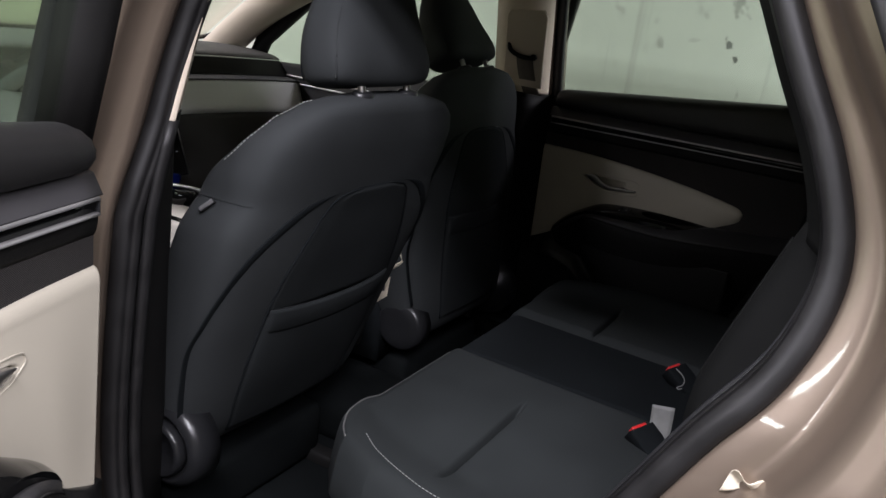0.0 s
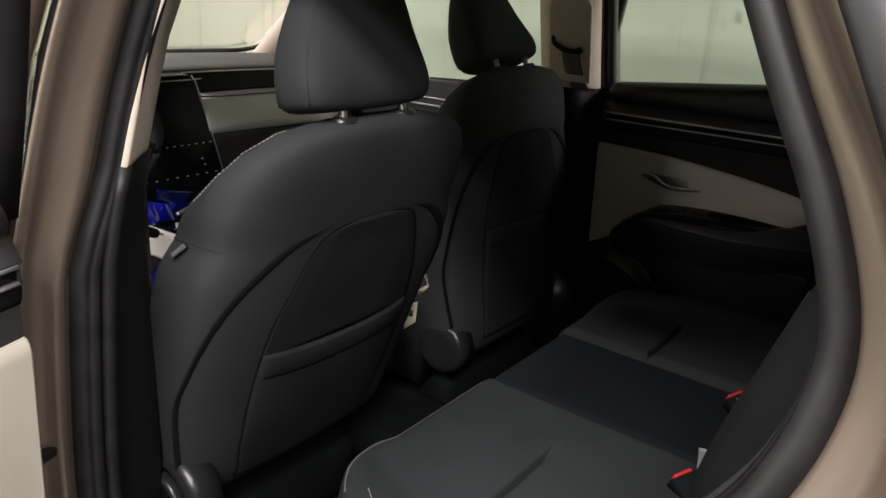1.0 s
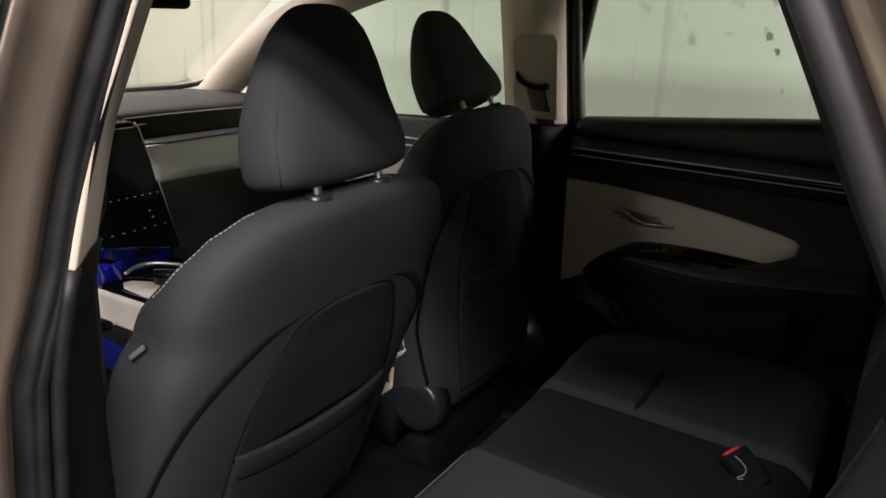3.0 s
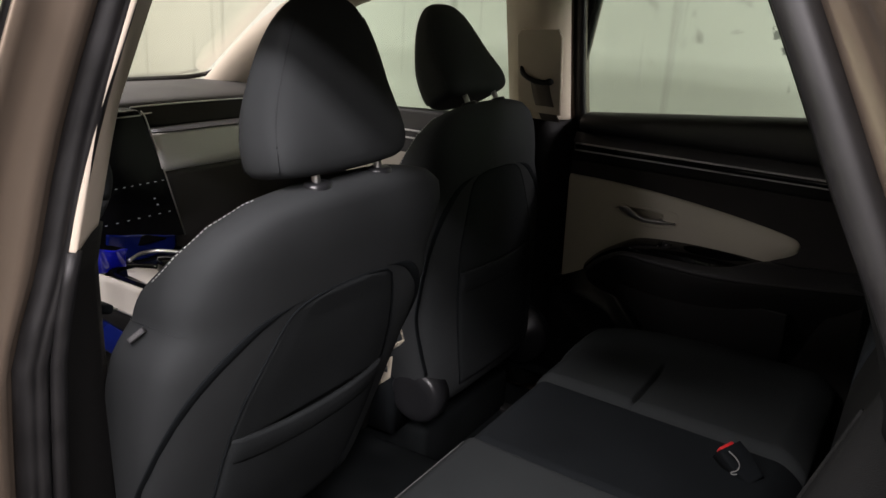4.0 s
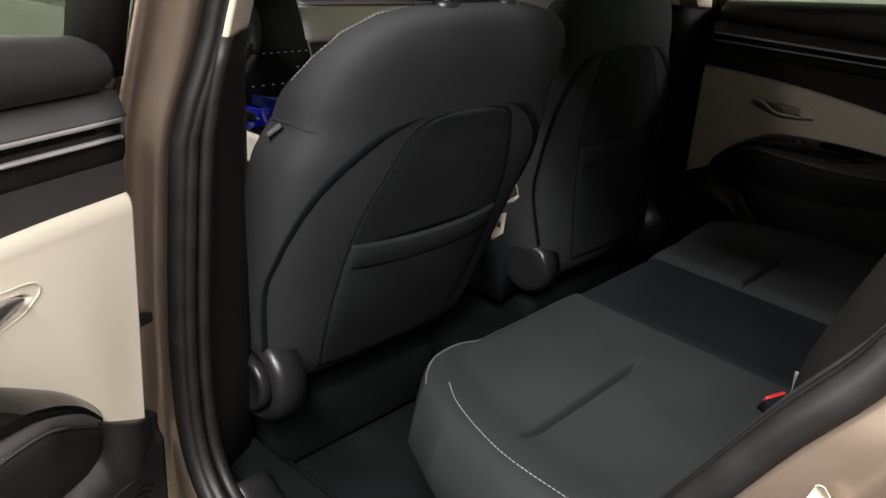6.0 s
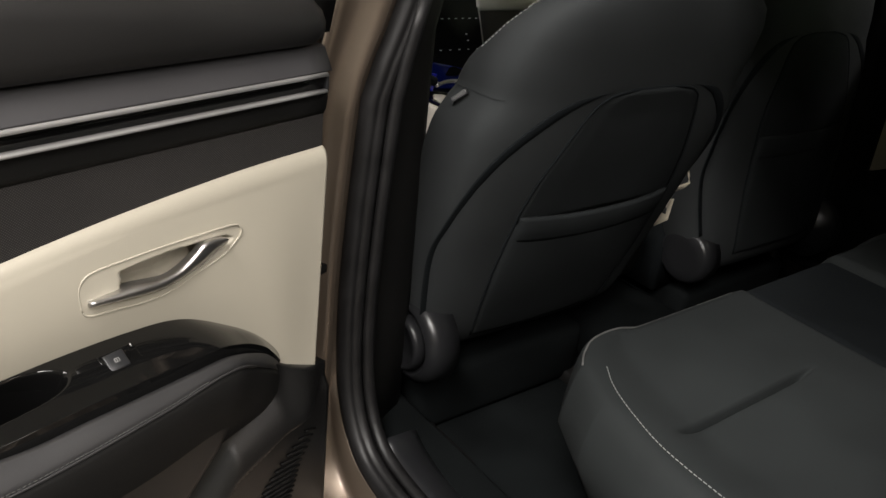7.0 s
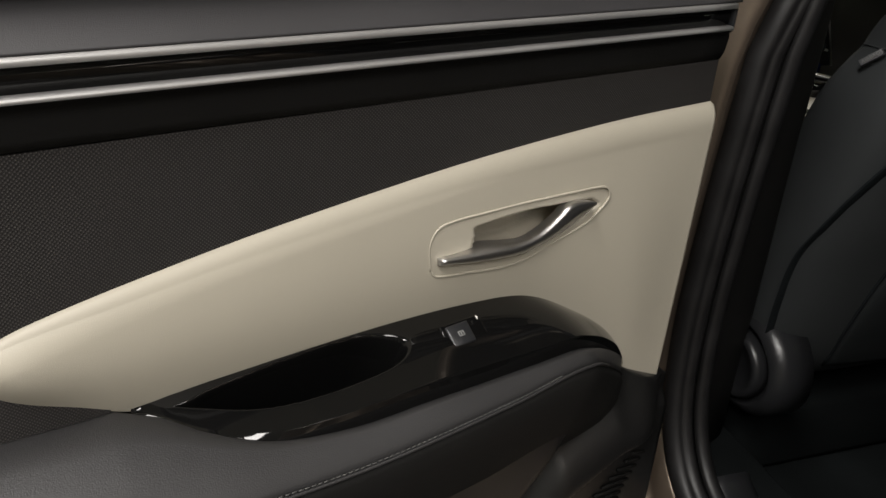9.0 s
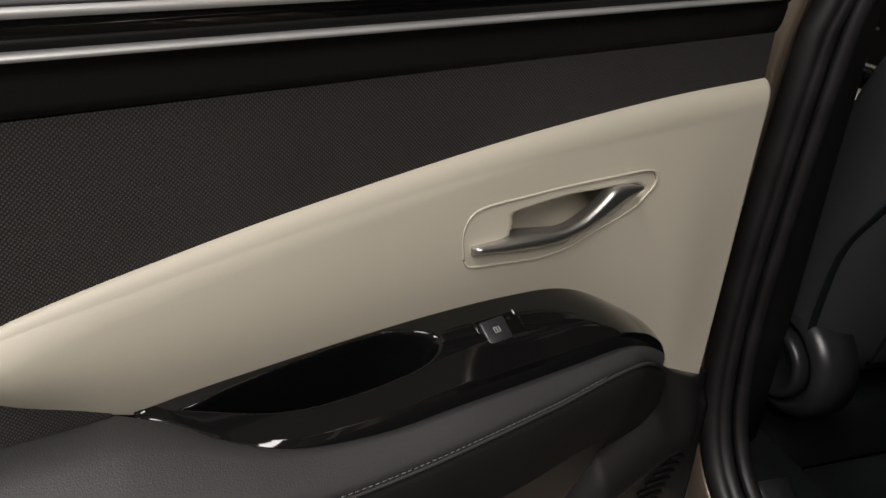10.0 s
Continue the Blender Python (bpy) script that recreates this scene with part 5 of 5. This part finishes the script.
part("console_rim", sweep(smooth_line([C(x, y, 0.766) for x, y in loop], 60), [(a * 0.009, b * 0.004) for a, b in disc(1.0, 8)]), PIANO, con, "glossy black rim")
part("console_tray", slab([(-0.104, 0.40), (-0.106, 0.66), (-0.098, 0.735), (-0.078, 0.765), (-0.055, 0.762), (-0.034, 0.725), (-0.022, 0.68), (-0.020, 0.40)], lambda x, y, w: C(x, y, 0.7625 + w), 0.003, 0.001, 1), CREAM, con, "cream tray")
part("rotary_trim", tube(smooth_line([C(-0.090, 0.740, 0.796), C(-0.050, 0.748, 0.802), C(-0.014, 0.734, 0.804), C(0.016, 0.69, 0.803), C(0.03, 0.65, 0.80)], 24), 0.005, 8), CHROME, con, "chrome trim")
part("rotary_knob", loft([[(0.0 + r * math.cos(a), 0.69 + r * math.sin(a), z) for a in [2 * math.pi * q / 28 for q in range(28)]] for r, z in ((0.040, 0.760), (0.040, 0.792), (0.036, 0.797), (0.01, 0.797))]), PIANO, con, "black rotary knob")
part("console_rear", box((0, 0.19, 0.58), (0.24, 0.05, 0.22), 0.02, 3), PLASTIC, con)
part("vent_frame", tube([(-0.075, 0.150, 0.60), (0.075, 0.150, 0.60), (0.075, 0.155, 0.53), (-0.075, 0.155, 0.53), (-0.075, 0.150, 0.60)], 0.003, 6), CHROME, con, "chrome rear vent frame")

film = thing("blue_film", "glossy blue protective film on the lower dashboard", "film")
# one blue film: bright copy where lit, dark copies where unlit
part("film_sheet", sheet(lambda u, v, w: (-0.185 + 0.10 * u, 0.765 - 0.020 * v + 0.005 * math.sin(11 * u + 4 * v) - w, 0.775 + (0.070 - 0.022 * u) * v + 0.0015 * math.sin(9 * u)), 24, 14, 0.002), FILM, film, "crumpled blue film, lit brightness in its colour")
part("film_sheet", sheet(lambda u, v, w: (-0.10 + 0.20 * u, 0.805 + 0.004 * math.sin(9 * u + 3 * v) - w, 0.765 + (0.085 - 0.045 * u) * v), 24, 12, 0.002), FILM_SHADE, film, "blue film with shade in its colour")
part("film_sheet", sheet(lambda u, v, w: (-0.19 + 0.05 * u, 0.42 + 0.36 * v, 0.60 - 0.03 * (1 - u) + 0.05 * v - w), 10, 14, 0.002), FILM_SHADE, film)

# ---- small things between the seats ----
fb = thing("front_buckle", "front seat belt buckle with a pale tag and bright loop", "buckle")
part("buckle_stalk", box((-0.070, 0.045, 0.67), (0.022, 0.040, 0.16), 0.006, 2, Euler((radians(10), 0, 0)).to_matrix()), PLASTIC, fb)
part("pale_tag", sheet(lambda u, v, w: (-0.090 + w, -0.005 - 0.028 * u - 0.003 * v, 0.710 + 0.056 * v + 0.015 * u + 0.010 * u * (1 - v)), 5, 6, 0.0015), PAPER, fb, "pale paper tag")
part("tag_print", box((-0.0915, -0.022, 0.752), (0.0012, 0.009, 0.013), 0), TAGGREY, fb, "grey print")
part("buckle_loop", sweep([(-0.090, -0.044, 0.861), (-0.090, -0.056, 0.834), (-0.090, -0.060, 0.822), (-0.090, -0.050, 0.812), (-0.090, -0.021, 0.789)], lambda t: disc(0.0022 + 0.0030 * smoothstep(0.4, 0.7, t), 8, 0.8)), PAPER, fb, "pale angled loop")


def belt(s, label):
    """A belt's upper anchor on the pillar, with the webbing running down."""
    b = thing("seat_belt", label, "seat belt", "pillar belts")
    x = s * 0.606
    plate = [(-0.022, 1.17), (-0.020, 1.36), (-0.008, 1.378), (0.088, 1.372), (0.100, 1.358), (0.094, 1.17)]
    part("adjuster_cover", slab(plate, lambda y, z, w: Vector((s * (0.640 - lean(z) - w), y - 0.05 * (z - 1.2), z)), 0.010, 0.004, 3), TAN, b, "tan height adjuster cover")
    part("anchor_cover", sheet(lambda u, v, w: (x + s * (0.016 * (2 * abs(u - 0.5)) ** 2 - 0.016 * math.sin(math.pi * v) + w), 0.004 + 0.066 * u, 1.262 + 0.042 * v), 10, 8, 0.02), TAN, b, "tan anchor cover")
    part("anchor_loop", tube(smooth_line([(x - s * 0.012, 0.083, 1.289), (x - s * 0.020, 0.076, 1.268), (x - s * 0.024, 0.056, 1.256), (x - s * 0.026, 0.029, 1.250), (x - s * 0.024, 0.002, 1.251), (x - s * 0.020, -0.006, 1.256)], 24), 0.0062, 8), PLASTIC, b, "black belt loop")
    part("webbing", sheet(lambda u, v, w: (x - s * 0.014 + s * (0.045 * v * v + w), 0.006 + 0.050 * u - 0.02 * v, 1.250 - 0.10 * v), 4, 14, 0.0015), BELT, b, "dark belt webbing")
    part("anchor_button", tube([(x - s * 0.024, -0.002, 1.253), (x - s * 0.034, -0.002, 1.253)], 0.0085, 12), PLASTIC, b)
    return b


belt(1, "black belt loop and webbing on the pillar")


near_belt = thing("seat_belt", "black seat belt tongue hanging beside the driver seat", "seat belt", "pillar belts")
part("webbing", sheet(lambda u, v, w: (-0.634 + w, 0.075 + 0.046 * u, 1.236 - 0.50 * v), 4, 10, 0.0015), BELT, near_belt, "dark belt webbing")
part("belt_tongue", box((-0.612, 0.088, 1.013), (0.034, 0.030, 0.014), 0.005, 2, Euler((0, radians(18), 0)).to_matrix()), SEATBACK, near_belt, "black belt tongue")
part("tongue_plate", box((-0.592, 0.088, 1.006), (0.012, 0.018, 0.003), 0.001, 1, Euler((0, radians(18), 0)).to_matrix()), CHROME, near_belt, "steel tongue plate")
